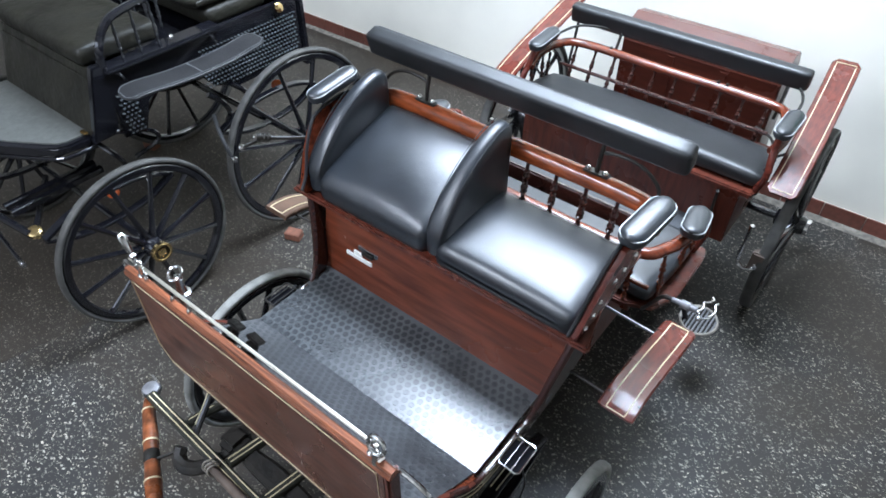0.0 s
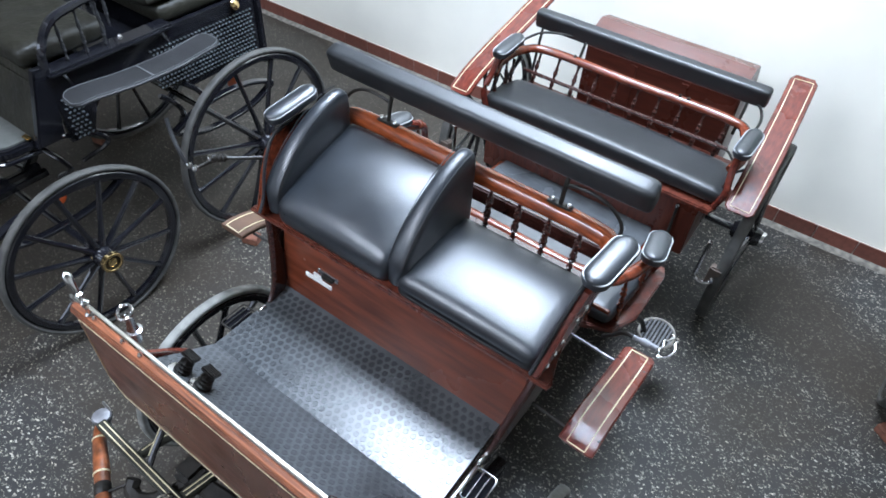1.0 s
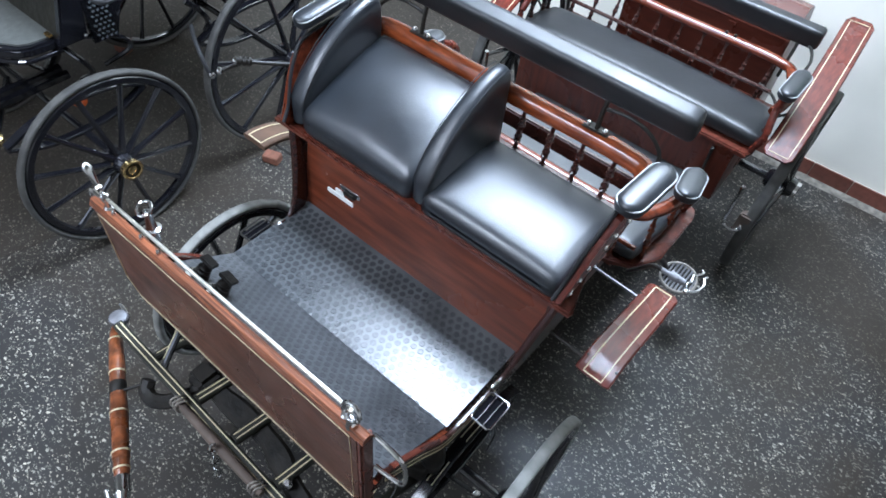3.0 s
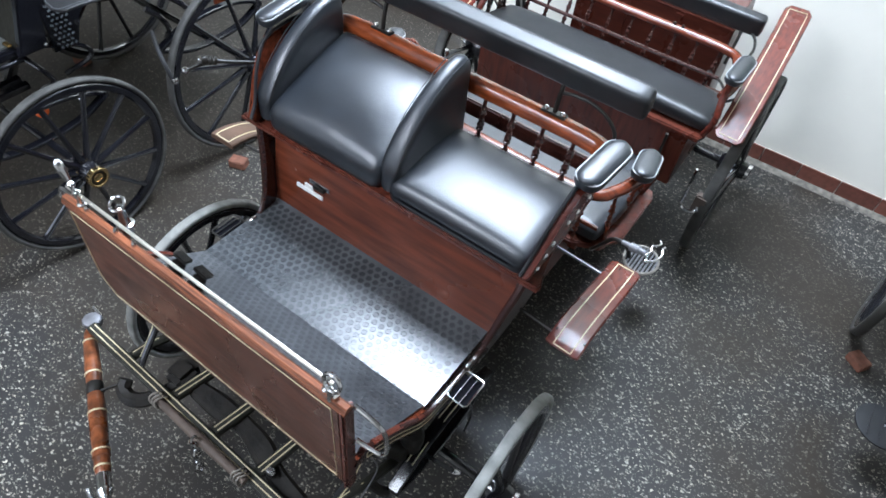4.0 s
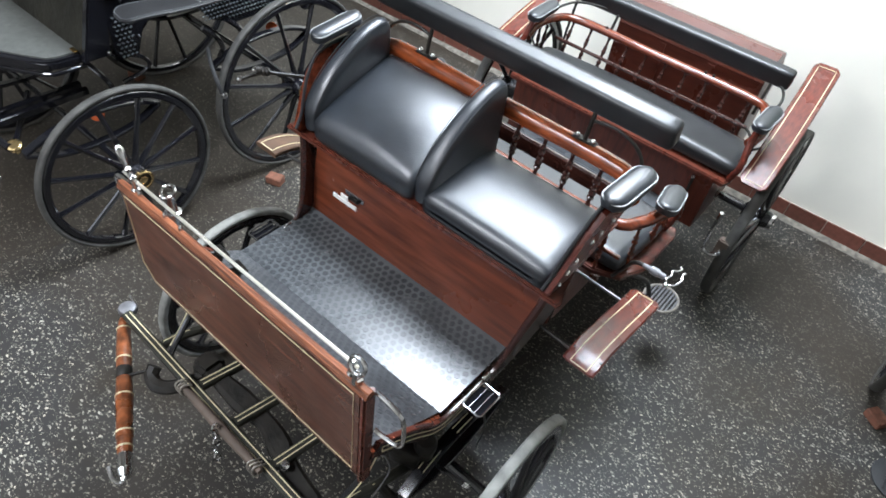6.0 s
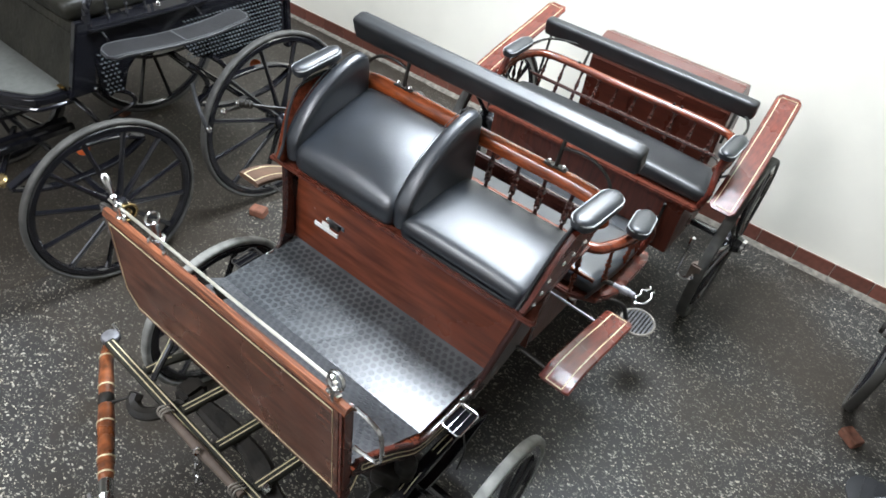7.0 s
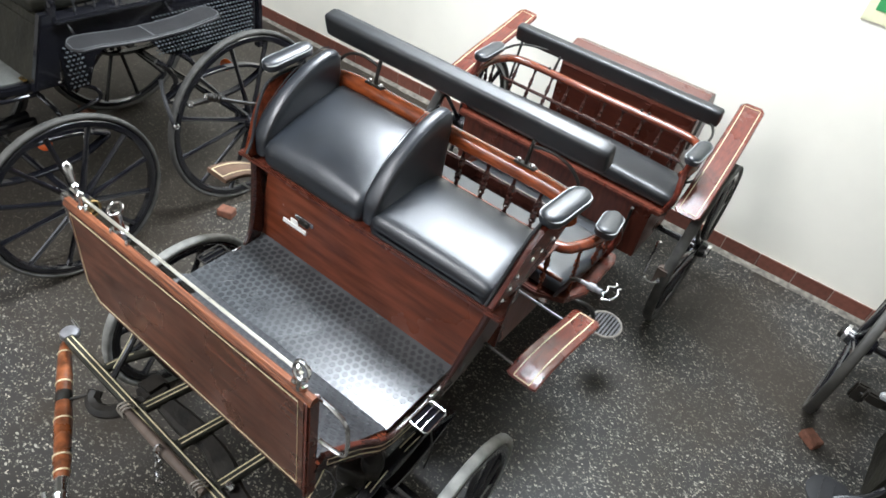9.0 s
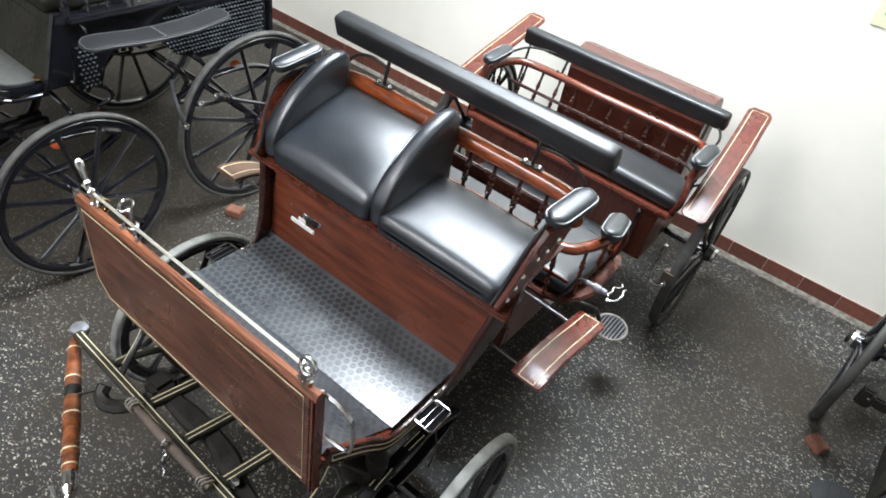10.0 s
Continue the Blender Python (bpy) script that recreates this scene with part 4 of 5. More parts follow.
    # entry steps, brake and lever
    for s in (-1, 1):
        rs = [(X(s, 0.745) + 0.085 * math.cos(a), 1.905 + 0.095 * math.sin(a), 0.36) for a in np.linspace(0, 2 * math.pi, 33)[:-1]]
        st = part("round_step", tube(rs, 0.007, 8, closed=True), WIRE, c, "round ribbed steel entry step")
        for k in range(-4, 5):
            h = 0.095 * math.sqrt(1 - (k * 0.018 / 0.085) ** 2)
            part("bar", tube([(X(s, 0.745) + k * 0.018, 1.905 - h, 0.36), (X(s, 0.745) + k * 0.018, 1.905 + h, 0.36)], 0.0045, 6), STEEL, st)
        part("step_plate", lathe((X(s, 0.745), 1.905, 0.345), (X(s, 0.745), 1.905, 0.350), [(0, .080), (1, .080)], 24), IRON, st)
        part("step_arm", tube([(X(s, 0.52), 1.76, 0.50), (X(s, 0.62), 1.80, 0.50), (X(s, 0.66), 1.86, 0.44), (X(s, 0.69), 1.88, 0.36)], 0.012, 8, 4), IRON, st)
        part("brake_hanger", tube([(X(s, 0.769), 2.20, 0.773), (X(s, 0.768), 2.20, 0.66), (X(s, 0.766), 2.20, 0.555), (X(s, 0.776), 2.20, 0.530), (X(s, 0.806), 2.20, 0.518), (X(s, 0.838), 2.21, 0.530), (X(s, 0.842), 2.23, 0.56)], 0.012, 8, 5), CHROME, c, "bright steel brake hanger")
        bb = part("brake_block", box_mesh((X(s, 0.845) - 0.032, X(s, 0.845) + 0.032, 2.215, 2.262, 0.50, 0.62), bevel=0.008), WOOD_GREY, c, "greyed wooden brake block")
        bolts(bb, [(X(s, 0.845), 2.21, 0.54)], 0.010, STEEL)
    part("brake_lever", tube([(0.56, 2.27, 0.60), (0.553, 2.30, 0.70), (0.548, 2.318, 0.80)], 0.008, 8, 3), IRON, c)
    part("lever_knob", sphere((0.548, 2.318, 0.80), 0.011), CHROME, c)
    # running gear
    for y, z, r in ((0.47, 0.40, 0.39), (2.72, 0.51, 0.50)):
        part("axle", tube([(-0.80, y, z), (0.86, y, z)] if y > 1 else [(-0.72, y, z), (0.78, y, z)], 0.020, 10), BLACK, c)
        for s in (-1, 1):
            wheel(c, (X(s, 0.785 if y < 1 else 0.865), y, z), s, r + 0.01, BLACK, TYRE if y < 1 else TYRE_DUSTY, cap=CHROME, tyre_w=0.042 if y < 1 else 0.055)
            fore = y < 1
            xs, up_z = X(s, 0.545 if fore else 0.50), 0.05 if fore else 0.0
            def leaf(dz, bow, lift=0.0, shift=0.0, ends=1.0):
                return smooth_path([(xs + shift, y + k * (0.29 if fore else 0.38) * ends, z + up_z + dz + bow * (1 - (k * ends) ** 2) + lift) for k in (-1, -0.5, 0, 0.5, 1)], 5)
            sp = part("leaf_spring", sweep(bmesh.new(), leaf(0.13, -0.095), slab(0.045, 0.02)), BLACK, c, "black leaf spring with gold lining")
            part("leaf", sweep(bmesh.new(), leaf(0.14, 0.085), slab(0.045, 0.02)), BLACK, sp)
            top = leaf(0.14, 0.085, 0.0115)
            for k in (-0.011, 0.011):
                for i0, i1 in ((3, 7), (9, 13)) if fore else ((1, 19),):
                    part("lining", frame_line(bmesh.new(), [p + Vector((k, 0, 0)) for p in top[i0:i1]], 0.003, closed=False), GOLD, sp)
    part("perch", box_mesh((-0.03, 0.03, 0.40, 2.85, 0.40, 0.45), bevel=0.006), BLACK, c)
    part("turntable", lathe((0, 0.47, 0.60), (0, 0.47, 0.64), [(0, .25), (1, .25)], 32), IRON, c)
    part("body_beam", box_mesh((-0.42, -0.36, 0.30, 1.25, 0.77, 0.834), bevel=0.006), BLACK, c)
    part("body_beam", box_mesh((0.36, 0.42, 0.30, 1.25, 0.77, 0.834), bevel=0.006), BLACK, c)
    for s in (-1, 1):
        bp = part("dash_bracket", tube([(X(s, 0.47), 0.13, 0.93), (X(s, 0.47), 0.088, 0.847), (X(s, 0.465), 0.041, 0.787), (X(s, 0.45), -0.031, 0.727), (X(s, 0.43), -0.08, 0.69)], 0.011, 8, 5), BLACK, c, "curved black bracket with gold lining")
        part("lining", tube([(X(s, 0.482), 0.126, 0.93), (X(s, 0.482), 0.082, 0.847), (X(s, 0.477), 0.035, 0.787), (X(s, 0.462), -0.037, 0.729)], 0.002, 6, 5), GOLD, bp)
    part("brake_cable", tube([(0.60, 0.49, 0.85), (0.602, 0.526, 0.734), (0.60, 0.560, 0.60), (0.595, 0.544, 0.494)], 0.0035, 6, 6), IRON, c, "thin black brake cable")
    part("brake_cable", tube([(0.50, 0.10, 0.93), (0.50, 0.13, 0.862), (0.50, 0.15, 0.74), (0.50, 0.062, 0.67), (0.49, 0.0, 0.63)], 0.0025, 6, 6), STEEL, c, "thin steel brake cable")
    part("steering_block", rbox((0.055, 0.06, 0.05), 0.02, 5, None, pose(0.46, 0.30, 0.66, 0, 0, 20)), IRON, c, "black iron steering block")
    part("king_knob", lathe((0.515, 0.315, 0.66), (0.515, 0.315, 0.765), [(0, .034), (.35, .034), (.45, .040), (.75, .040), (.9, .032), (.97, .018), (1, .004)], 18), IRON, c, "black round steering knob under the floor")
    rod_end = part("drag_rod", tube([(0.50, 0.33, 0.60), (0.582, 0.364, 0.55), (0.652, 0.389, 0.507)], 0.009, 8, 4), BLACK, c, "black steel drag rod")
    part("rod_tip", rbox((0.012, 0.012, 0.020), 0.011, 5, None, pose(0.664, 0.394, 0.502, 30, -50, 0)), CHROME, rod_end, "bright rounded rod end")
    # splinter bar with braces, roller bolts and swingletrees
    def lined_bar(name, a, b, w, h, label=""):
        o = part(name, sweep(bmesh.new(), [Vector(a), Vector(b)], slab(w, h, 0.005)), GEAR, c, label)
        a, b = Vector(a), Vector(b)
        t = (b - a).normalized()
        s = t.cross(Vector((0, 0, 1))).normalized()
        for k in (-1, 1):
            part("lining", frame_line(bmesh.new(), [a + t * 0.01 + s * k * w * 0.24 + Vector((0, 0, h / 2 + 0.001)), b - t * 0.01 + s * k * w * 0.24 + Vector((0, 0, h / 2 + 0.001))], 0.0035, closed=False), GOLD, o)
        return o
    bar_y = lambda x: -0.085 - 0.041 * x
    lined_bar("splinter_bar", (-0.65, bar_y(-0.65), 0.70), (0.67, bar_y(0.67), 0.70), 0.036, 0.036, "black splinter bar with gold lining")
    for x in (-0.20, 0.0, 0.21):
        lined_bar("brace", (x - 0.008, bar_y(x) + 0.020, 0.698), (x + 0.035, 0.42, 0.64), 0.036, 0.03)
    for s in (-1, 1):
        x = s * 0.45
        wi = part("wheel_iron", sweep(bmesh.new(), smooth_path([(x, bar_y(x) + 0.018, 0.692), (x + 0.01, 0.03, 0.690), (x + 0.03, 0.11, 0.676), (x + 0.04, 0.25, 0.61), (x + 0.045, 0.42, 0.47)], 5), slab(0.034, 0.030, 0.008)), GEAR, c, "black wheel iron with a gold line")
        part("lining", frame_line(bmesh.new(), smooth_path([(x, bar_y(x) + 0.03, 0.7085), (x + 0.01, 0.03, 0.7065), (x + 0.03, 0.11, 0.692)], 5), 0.003, closed=False), GOLD, wi)
        part("hanger", tube([(x + 0.035, 0.13, 0.67), (x + 0.06, 0.15, 0.60), (x + 0.06, 0.19, 0.50)], 0.017, 8, 4), IRON, wi)
        kx = s * 0.682
        kb = part("roller_bolt", lathe((kx, bar_y(kx) + 0.018, 0.615), (kx, bar_y(kx) + 0.018, 0.705), [(0, .016), (.6, .016), (.68, .030), (.9, .033), (.97, .030), (1, .022)], 20), STEEL, c, "grey ribbed iron roller bolt")
        for k in range(20):
            an = 2 * math.pi * k / 20
            part("rib", box_mesh((kx + 0.0325 * math.cos(an) - 0.0018, kx + 0.0325 * math.cos(an) + 0.0018, bar_y(kx) + 0.018 + 0.0325 * math.sin(an) - 0.0018, bar_y(kx) + 0.018 + 0.0325 * math.sin(an) + 0.0018, 0.678, 0.698)), STEEL, kb)
        part("bolt_pin", tube([(kx - s * 0.01, bar_y(kx) + 0.05, 0.696), (kx + s * 0.045, bar_y(kx) + 0.055, 0.700)], 0.005, 8), CHROME, kb)
    beam = smooth_path([(-0.305, 0.035, 0.665), (-0.20, 0.018, 0.668), (-0.08, 0.022, 0.650), (0.04, 0.022, 0.655), (0.14, 0.0, 0.652), (0.24, -0.035, 0.655), (0.40, -0.07, 0.64)], 6)
    part("shaft_beam", sweep(bmesh.new(), beam, slab(0.082, 0.055, 0.014), scales=[1.0 - 0.22 * math.sin(i / 36 * 9.5) ** 2 for i in range(len(beam))]), IRON, c, "heavy black iron shaft beam")
    part("shaft_eye", box_mesh((-0.315, -0.225, -0.025, 0.07, 0.62, 0.712), bevel=0.018), IRON, c, "black iron shaft socket")
    arm = smooth_path([(-0.245, 0.0, 0.668), (-0.275, -0.055, 0.650), (-0.312, -0.115, 0.640), (-0.355, -0.142, 0.640), (-0.392, -0.135, 0.652), (-0.405, -0.110, 0.672)], 6)
    part("pull_arm", sweep(bmesh.new(), arm, slab(0.056, 0.044, 0.016), scales=[1.0 - 0.12 * i / len(arm) for i in range(len(arm))]), IRON, c, "curved black iron pull arm")
    a, b = Vector((-0.69, -0.062, 0.648)), Vector((-0.19, -0.364, 0.640))
    sw = part("swingletree", lathe(a, b, [(0, .013), (.03, .019), (.09, .022), (.095, .024), (.3, .027), (.42, .0255), (.46, .0255), (.6, .0295), (.7, .029), (.83, .026), (.84, .028), (.88, .028), (.885, .025), (.97, .024), (1, .020)], 16), WOOD_TURNED, c, "turned orange-brown ash swingletree with metal bands")
    for q, rad in ((0.094, .0245), (0.331, .0278), (0.60, .0300), (0.844, .0285), (0.94, .0255)):
        p = a + (b - a) * q
        d = (b - a).normalized() * 0.0035
        part("band", lathe(p - d, p + d, [(0, rad), (.5, rad + .0013), (1, rad)], 16), GOLD, sw, "thin pale band")
    p = a + (b - a) * 0.436
    d = (b - a).normalized() * 0.022
    part("clamp", lathe(p - d, p + d, [(0, .0265), (.1, .0285), (.9, .0285), (1, .0265)], 14), IRON, sw, "black iron clamp")
    part("clamp_link", tube([p, p + Vector((0.03, 0.01, 0.012)), p + Vector((0.07, 0.075, 0.025))], 0.006, 8, 4), IRON, sw)
    e = (b - a).normalized()
    part("ferrule", lathe(b - e * 0.012, b + e * 0.07, [(0, .022), (.1, .024), (.6, .023), (.7, .026), (1, .018)], 14), CHROME, sw, "steel ferrule")
    part("trace_hook", tube([b + e * 0.06, b + e * 0.085 + Vector((-.01, -.01, -.01)), b + e * 0.08 + Vector((-.045, -.02, -.02)), b + e * 0.07 + Vector((-.075, -.015, -.015))], 0.009, 8, 5), CHROME, sw, "steel trace hook")
    rod = part("spreader_rod", lathe((-0.235, -0.103, 0.722), (0.205, -0.122, 0.735), [(0, .011), (.05, .014), (.5, .018), (.95, .014), (1, .011)], 12), WOOD_GREY, c, "greyed wooden spreader rod with wire rings")
    for x in (-0.238, -0.224, -0.211, 0.165, 0.178, 0.191):
        part("wire_ring", tube([(x + 0.006 * math.sin(2 * t), -0.112 - 0.043 * x + 0.023 * math.cos(t), 0.728 + 0.023 * math.sin(t)) for t in np.linspace(0, 2 * math.pi, 17)[:-1]], 0.0036, 6, closed=True), WIRE, rod)
    part("pin", lathe((0.230, -0.048, 0.68), (0.230, -0.048, 0.72), [(0, .012), (.6, .012), (.7, .018), (1, .01)], 10), CHROME, c)
    for k in range(5):
        z0 = 0.752 - k * 0.034
        pts = [(-0.008 + (0.013 * math.cos(t) if k % 2 else 0.004 * k), -0.132 - 0.006 * k + (0.013 * math.cos(t) if not k % 2 else 0), z0 + 0.023 * math.sin(t)) for t in np.linspace(0, 2 * math.pi, 11)[:-1]]
        part("chain_link", tube(pts, 0.0055, 6, closed=True), CHROME, rod, "steel chain link")
    return c


wagonette = brown_carriage()


def black_carriage():
    c = thing("black_carriage", (-2.42, 1.2, 0), "blue-black lacquered horse carriage with cane-weave side panels", "carriage")
    XR, XL = -1.965, -2.86
    # footwell
    fl = part("footwell_floor", prism([(-2.90, 0.60), (-2.90, 0.14), (-2.46, 0.16), (-2.26, 0.265), (-2.10, 0.365), (-2.03, 0.415), (-2.005, 0.47), (-1.995, 0.60)], "z", 0.905, 0.95, 0.010), NAVY, c, "glossy blue-black footwell floor")
    part("edge_iron", sweep(bmesh.new(), smooth_path([(-2.46, 0.165, 0.888), (-2.26, 0.27, 0.888), (-2.10, 0.37, 0.888), (-2.03, 0.42, 0.888), (-2.01, 0.47, 0.888), (-2.0, 0.60, 0.888)], 4), slab(0.016, 0.022, 0.005)), NAVY, fl)
    part("footwell_mat", prism([(-2.87, 0.595), (-2.87, 0.185), (-2.47, 0.20), (-2.27, 0.30), (-2.12, 0.395), (-2.055, 0.44), (-2.035, 0.48), (-2.028, 0.595)], "z", 0.9505, 0.959), GREY_MAT, c, "grey ribbed footwell mat")
    rs = part("seat_riser", prism([(0.588, 0.95), (0.690, 1.26), (0.72, 1.26), (0.618, 0.95)], "x", XL, XR - 0.03), OLIVE, c, "dark olive leather seat front")
    part("piping", tube([(XL + 0.02, 0.6745, 1.222), (XR - 0.035, 0.6745, 1.222)], 0.004, 6), OLIVE, rs)
    part("corner_post", prism([(0.575, 0.925), (0.685, 1.285), (0.76, 1.285), (0.710, 0.925)], "x", XR - 0.03, XR + 0.015, 0.008), NAVY, c)
    part("corner_bolt", sphere((XR + 0.016, 0.700, 0.945), 0.009), CHROME, c)
    part("corner_clasp", box_mesh((-2.055, -2.005, 0.560, 0.584, 0.960, 0.972), bevel=0.004), BRASS, fl, "small brass clasp")
    # body side with weave panel
    side = [(0.735, 0.875), (0.86, 0.875), (0.91, 1.02), (1.0, 1.07), (1.2, 1.06), (1.30, 0.93), (1.45, 0.865), (1.95, 0.875), (1.95, 1.235), (0.735, 1.235)]
    part("body_side", prism(side, "x", XR - 0.03, XR, 0.003), NAVY, c)
    part("body_end_post", box_mesh((XR - 0.03, XR + 0.02, 1.95, 1.99, 0.80, 1.42), bevel=0.008), NAVY, c)
    wv = part("weave_panel", box_mesh((XR, XR + 0.004, 1.33, 1.94, 0.93, 1.18)), NAVY, c, "cane-weave side panel")
    bm = bmesh.new()
    rows, cols, dy = 13, 52, 0.0235
    for i in range(rows):
        for j in range(cols):
            y, z = 0.762 + j * dy + (dy / 2 if i % 2 else 0), 0.868 + i * 0.0235
            low = 0.89 if y < 0.85 else 1.08 if y < 1.25 else 0.93 - 0.3 * min(0.1, max(0, y - 1.35))
            if y > 1.925 or z < low or (y < 1.25 and z > 1.12) or (0.85 < y < 1.25):
                continue
            box(bm, XR + 0.004, XR + 0.009, y - 0.0068, y + 0.0068, z - 0.0036, z + 0.0036, m=Matrix.Translation((0, y, z)) @ Matrix.Rotation(radians(24 if i % 2 else -24), 4, "X") @ Matrix.Translation((0, -y, -z)))
    part("cane_weave", bm, WEAVE, wv, "pale grey cane strands", kind="stuff")
    part("upper_sill", box_mesh((XR - 0.06, XR + 0.045, 0.735, 1.40, 1.235, 1.262), bevel=0.010), NAVY, c, "glossy blue-black seat sill")
    part("body_far_side", prism(side, "x", XL - 0.03, XL, 0.003), NAVY, c)
    part("body_bottom", box_mesh((XL, XR - 0.03, 1.40, 1.95, 0.945, 0.965)), NAVY, c)
    part("body_back", box_mesh((XL, XR - 0.03, 1.95, 1.98, 0.94, 1.38)), NAVY, c)
    part("seat_bottom", box_mesh((XL, XR - 0.03, 0.735, 1.35, 1.13, 1.15)), NAVY, c)
    # seats
    part("seat_cushion", rbox((0.42, 0.22, 0.055), 0.045, 10, None, pose(-2.45, 0.90, 1.305)), OLIVE, c, "dark leather seat cushion")
    part("seat_cushion", rbox((0.38, 0.21, 0.055), 0.045, 10, None, pose(-2.45, 1.62, 1.24)), OLIVE, c, "dark leather seat cushion")
    part("apron", rbox((0.36, 0.28, 0.02), 0.018, 8, lambda p: Vector((p.x, p.y, p.z + 0.03 * math.sin(p.x * 9) * math.sin(p.y * 7))), pose(-2.43, 1.65, 1.33)), OLIVE, c, "folded dark leather apron")
    part("brass_button", lathe((XR + 0.02, 1.80, 1.215), (XR + 0.035, 1.80, 1.22), [(0, .028), (.6, .028), (1, .018)], 14), BRASS, c)
    part("arm_rail", tube([(XR, 0.74, 1.25), (XR + 0.005, 0.76, 1.36), (XR, 0.84, 1.46), (XR - 0.01, 0.98, 1.49), (XR - 0.04, 1.14, 1.50), (-2.2, 1.20, 1.50), (-2.5, 1.20, 1.50), (-2.8, 1.18, 1.50)], 0.020, 8, 6), NAVY, c, "curved blue-black arm and back rail")
    for y in (0.86, 0.96, 1.06):
        spindle(c, (XR - 0.01, y, 1.255), (XR - 0.008, y, 1.475), 0.011, HIDE)
    for x in (-2.15, -2.27, -2.39, -2.51, -2.63):
        spindle(c, (x, 1.19, 1.25), (x, 1.20, 1.49), 0.011, HIDE)
    part("lamp_knob", sphere((XR + 0.01, 1.12, 1.285), 0.014), CHROME, c)
    # side mudguard: two stitched leather panels
    g = mudguard(c, [(-1.795, 0.705, 1.185), (-1.785, 0.80, 1.195), (-1.775, 1.02, 1.178), (-1.765, 1.25, 1.18), (-1.755, 1.40, 1.20), (-1.75, 1.50, 1.212)], 0.165, HIDE, STITCH, inset=0.014, ends=5, label="black leather mudguard with grey stitched border")
    part("seam", box_mesh((-1.84, -1.70, 1.092, 1.100, 1.183, 1.1885)), STITCH, g, "pale seam")
    for y in (0.85, 1.40):
        part("stay_rod", tube([(XR, y, 1.10), (-1.9, y, 1.15), (-1.80, y, 1.175)], 0.007, 8, 4), BLACK, g)
    # wheels and running gear
    for y, r in ((0.53, 0.465), (1.62, 0.545)):
        part("axle", tube([(-3.02, y, r), (-1.66, y, r)], 0.02, 10), NAVY, c)
        wheel(c, (-1.675, y, r), 1, r, NAVY, TYRE_DUSTY, tyre_t=0.024, reach=0.125, cap=BRASS, cap_r=1.25, hub_r=0.07)
        wheel(c, (-3.03, y, r), -1, r, NAVY, TYRE_DARK, reach=0.125, cap=BRASS)
        for x in (-1.95, -2.75):
            sp = part("leaf_spring", sweep(bmesh.new(), smooth_path([(x, y - 0.36, r + 0.11), (x, y - 0.2, r + 0.04), (x, y, r + 0.02), (x, y + 0.2, r + 0.04), (x, y + 0.36, r + 0.11)], 5), slab(0.045, 0.022)), NAVY, c, "blue-black leaf spring")
            part("leaf", sweep(bmesh.new(), smooth_path([(x, y - 0.36, r + 0.12), (x, y - 0.2, r + 0.18), (x, y, r + 0.20), (x, y + 0.2, r + 0.18), (x, y + 0.36, r + 0.12)], 5), slab(0.045, 0.022)), NAVY, sp)
    part("brake_arm", tube([(-1.73, 1.11, 0.93), (-1.69, 1.09, 0.86), (-1.63, 1.075, 0.78), (-1.605, 1.08, 0.70)], 0.011, 8, 5), HIDE, c, "black brake arm with steel bolt")
    part("brake_bolt", sphere((-1.575, 1.07, 0.735), 0.018), CHROME, c)
    for x, y, z in ((-2.02, 0.585, 0.60), (-2.18, 1.87, 0.615)):
        part("reflector", lathe((x, y, z), (x + 0.012, y - 0.012, z + 0.006), [(0, .038), (.6, .038), (.85, .030), (1, .012)], 18), ORANGE, c, "round orange reflector")
    part("shaft_bracket", tube([(-2.50, 0.45, 0.55), (-2.25, 0.28, 0.54), (-2.08, 0.18, 0.56)], 0.016, 8, 4), NAVY, c)
    part("shaft_cap", lathe((-2.08, 0.18, 0.52), (-2.06, 0.17, 0.585), [(0, .014), (.5, .016), (.6, .036), (.9, .036), (1, .026)], 14), BRASS, c, "brass shaft cap")
    part("step_plate", box_mesh((-2.10, -1.98, 0.30, 0.40, 0.49, 0.50), bevel=0.004), IRON, c)
    for dx in (0.0, 0.075):
        part("futchell", sweep(bmesh.new(), [Vector((-2.245 - dx, 0.16, 0.60)), Vector((-2.25 - dx, 0.66, 0.60))], slab(0.035, 0.04, 0.006)), NAVY, c, "glossy blue-black gear bar")
    part("splinter_bar", tube([(-2.95, 0.12, 0.58), (-2.5, 0.10, 0.58), (-2.06, 0.15, 0.57)], 0.020, 10, 5), NAVY, c, "blue-black splinter bar")
    tr = part("trace_arm", tube([(-2.50, 0.10, 0.43), (-2.34, 0.084, 0.41), (-2.13, 0.062, 0.40)], 0.012, 8, 4), NAVY, c)
    part("arm_tip", rbox((0.020, 0.014, 0.016), 0.010, 5, None, pose(-2.115, 0.06, 0.40)), CHROME, tr, "bright steel arm end")
    part("pump_handle", tube([(-2.02, 0.60, 0.90), (-2.0, 0.66, 0.80), (-2.03, 0.70, 0.70), (-2.10, 0.66, 0.64)], 0.014, 8, 5), NAVY, c, "curved blue-black bracket")
    part("pump_handle", tube([(-1.99, 0.70, 0.92), (-1.97, 0.86, 0.86), (-1.98, 0.90, 0.78), (-2.05, 0.78, 0.70)], 0.012, 8, 5), NAVY, c, "curved blue-black bracket")
    for y in (1.30, 1.46):
        part("spring_shackle", tube([(-1.965, y - 0.06, 0.90), (-1.945, y, 0.84), (-1.95, y + 0.04, 0.76), (-1.96, y + 0.02, 0.70)], 0.016, 8, 5), NAVY, c, "curved blue-black spring shackle")
    return c


black_carriage()


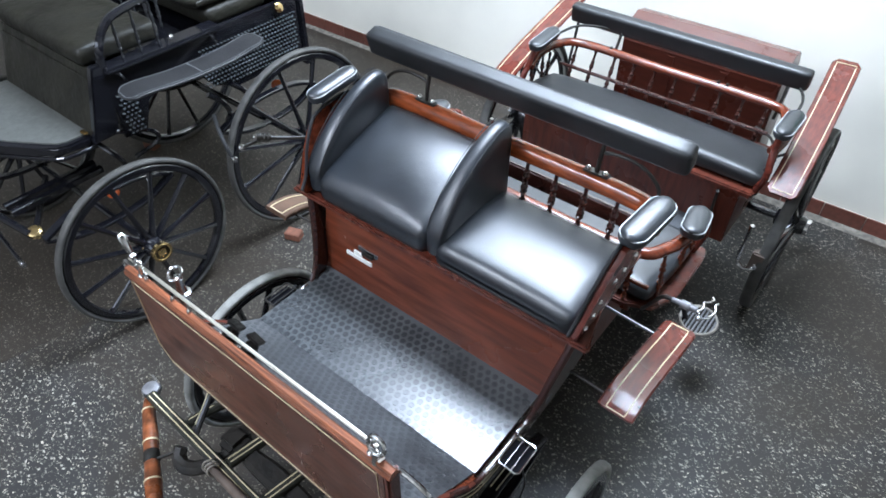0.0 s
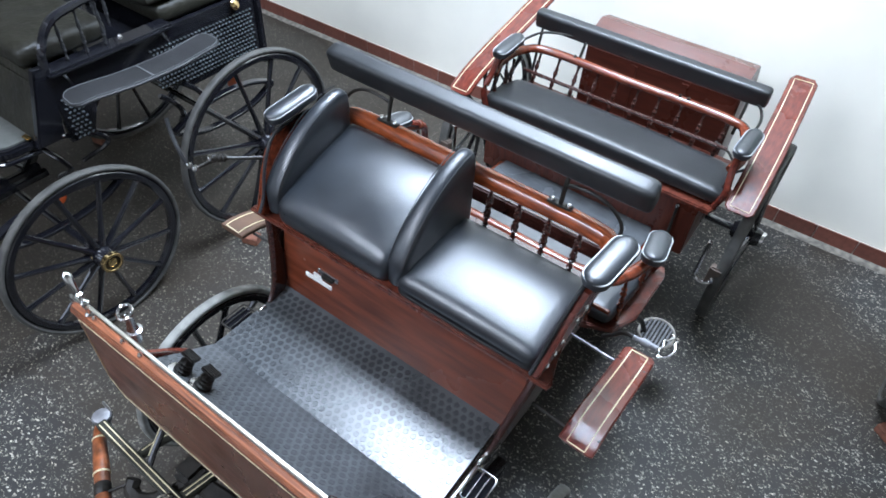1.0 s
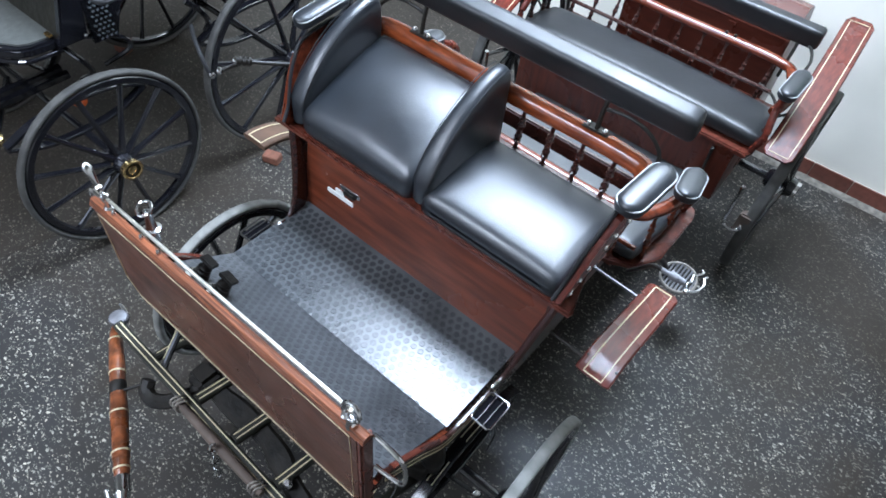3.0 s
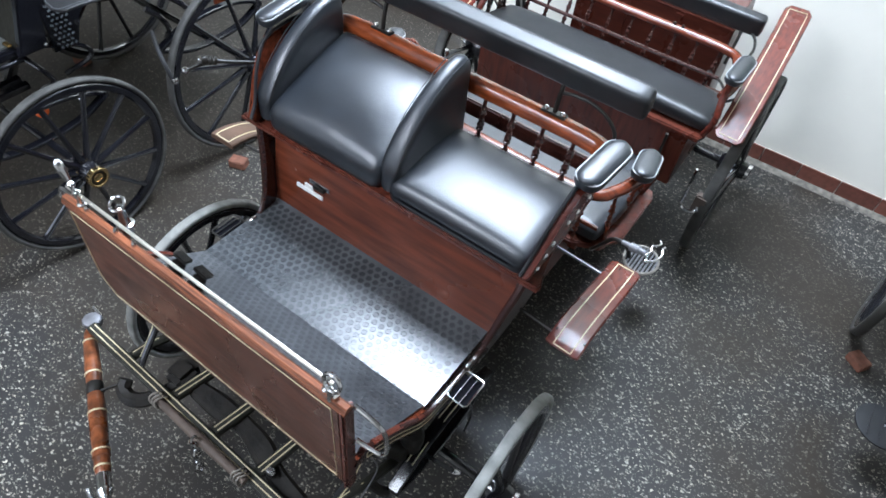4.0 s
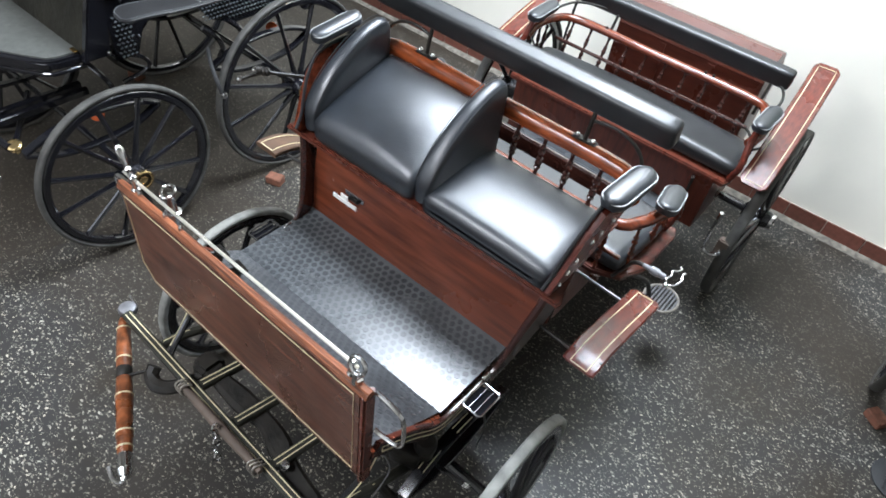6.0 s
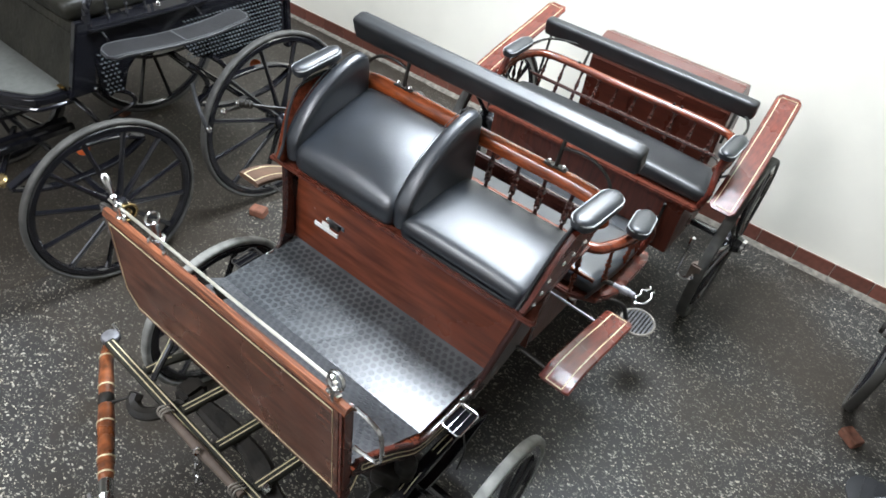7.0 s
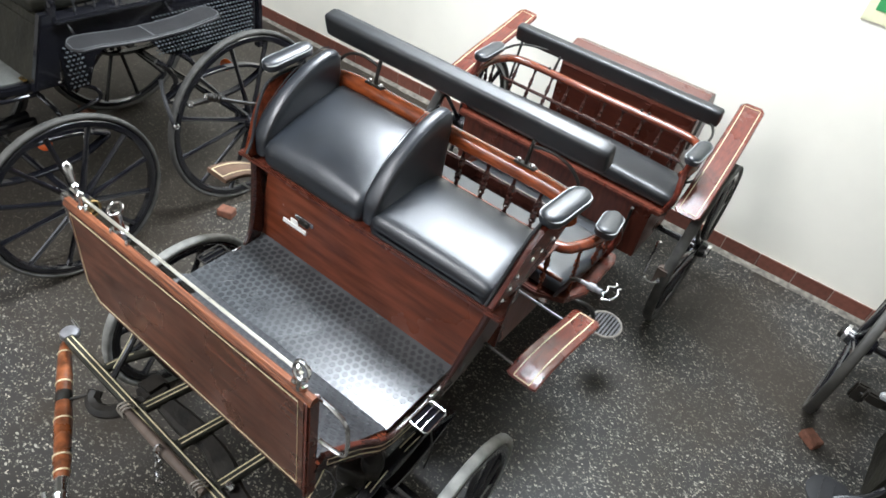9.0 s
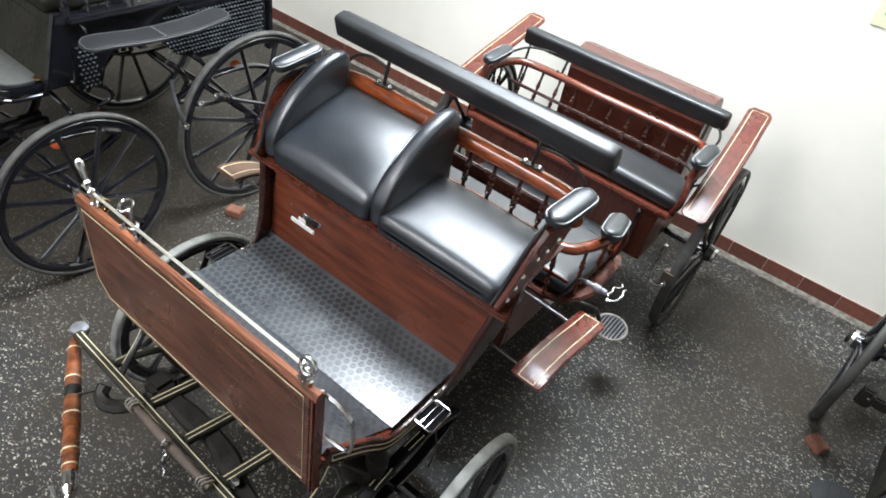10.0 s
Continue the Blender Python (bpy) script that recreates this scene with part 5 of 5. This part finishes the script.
def side_carriage():
    c = thing("parked_carriage", (2.3, 2.7, 0), "black lacquered horse carriage with dark rubber tyres", "carriage")
    for x, out in ((1.845, -1), (3.25, 1)):
        wheel(c, (x, 2.71, 0.47), out, 0.47, BLACK, TYRE_DARK, reach=0.11, cap=IRON, tyre_w=0.05, turn=-0.14)
    part("axle", tube([(1.845, 2.71, 0.47), (3.25, 2.71, 0.47)], 0.02, 10), BLACK, c)
    part("body", prism([(2.45, 0.62), (2.40, 0.95), (2.55, 1.05), (3.40, 1.05), (3.45, 0.62)], "x", 2.05, 3.1, 0.02), NAVY, c, "glossy blue-black body")
    mudguard(c, [(1.90, 2.36, 0.80), (1.90, 2.52, 0.93), (1.90, 2.72, 1.0), (1.91, 2.95, 1.0), (1.92, 3.25, 0.95)], 0.10, BLACK, BLACK, label="glossy black mudguard")
    part("brake_block", box_mesh((1.86, 1.93, 2.27, 2.315, 0.44, 0.55), bevel=0.010), IRON, c, "black brake block")
    part("brake_arm", tube([(1.90, 2.28, 0.50), (2.0, 2.24, 0.52), (2.15, 2.25, 0.58)], 0.014, 8, 4), IRON, c)
    part("front_box", prism([(1.95, 0.14), (1.93, 0.50), (2.05, 0.60), (2.40, 0.60), (2.40, 0.20)], "x", 2.12, 3.0, 0.02), OLIVE, c, "dark leather-covered front box")
    part("spring", sweep(bmesh.new(), smooth_path([(2.10, 2.42, 0.58), (2.10, 2.6, 0.52), (2.10, 2.8, 0.50), (2.10, 3.0, 0.52), (2.10, 3.2, 0.58)], 5), slab(0.05, 0.03)), BLACK, c, "black leaf spring")
    oval = part("oval_step", lathe((1.985, 1.815, 0.245), (1.985, 1.815, 0.262), [(0, .108), (.3, .113), (.8, .113), (1, .104)], 28), HIDE, c, "dark oval step plate")
    for k in (-0.05, -0.0, 0.05):
        part("ridge", box_mesh((1.985 + k - 0.004, 1.985 + k + 0.004, 1.73, 1.90, 0.2615, 0.2655), bevel=0.0015), HIDE, oval)
    part("cream_block", box_mesh((1.945, 1.985, 2.19, 2.225, 0.585, 0.615), bevel=0.006), PIPING, c, "pale brake rubber")
    part("brake_shoe", box_mesh((1.90, 1.99, 2.20, 2.25, 0.52, 0.584), bevel=0.010), IRON, c, "black brake shoe")
    part("hub_band", lathe((1.79, 2.7175, 0.47), (1.755, 2.7225, 0.47), [(0, .048), (.5, .050), (1, .046)], 18), CHROME, c, "bright hub band")
    part("step_arm", tube([(1.99, 1.82, 0.25), (2.15, 1.95, 0.35), (2.3, 2.4, 0.62)], 0.014, 8, 4), BLACK, c)
    return c


side_carriage()

# ---- bricks that chock the wheels ----
def chock(x, y, yaw, label):
    ob = part("brick", box_mesh((-0.05, 0.05, -0.036, 0.036, 0, 0.052), bevel=0.005), BRICK, None)
    ob.matrix_world = pose(x, y, 0, 0, 0, yaw)
    return tagged(ob, label, "brick", "chock bricks")


chock(-1.56, 1.335, 20, "broken red brick chocking a carriage wheel")
chock(-3.12, 1.36, 10, "broken red brick chocking a carriage wheel")
chock(1.892, 2.345, -35, "broken red brick chocking a carriage wheel")

# ---- poster on the wall ----
poster = thing("poster", (1.25, WALL_Y, 1.71), "green and cream printed poster on the wall", "poster")
part("sheet", box_mesh((0.995, 1.54, WALL_Y - 0.006, WALL_Y - 0.001, 1.708, 2.41)), CREAM, poster, "cream paper sheet")
part("print", box_mesh((1.04, 1.50, WALL_Y - 0.008, WALL_Y - 0.0062, 1.77, 2.37)), GREEN, poster, "green printed field")
poster.matrix_world = askew @ pose(1.25, WALL_Y, 1.71)
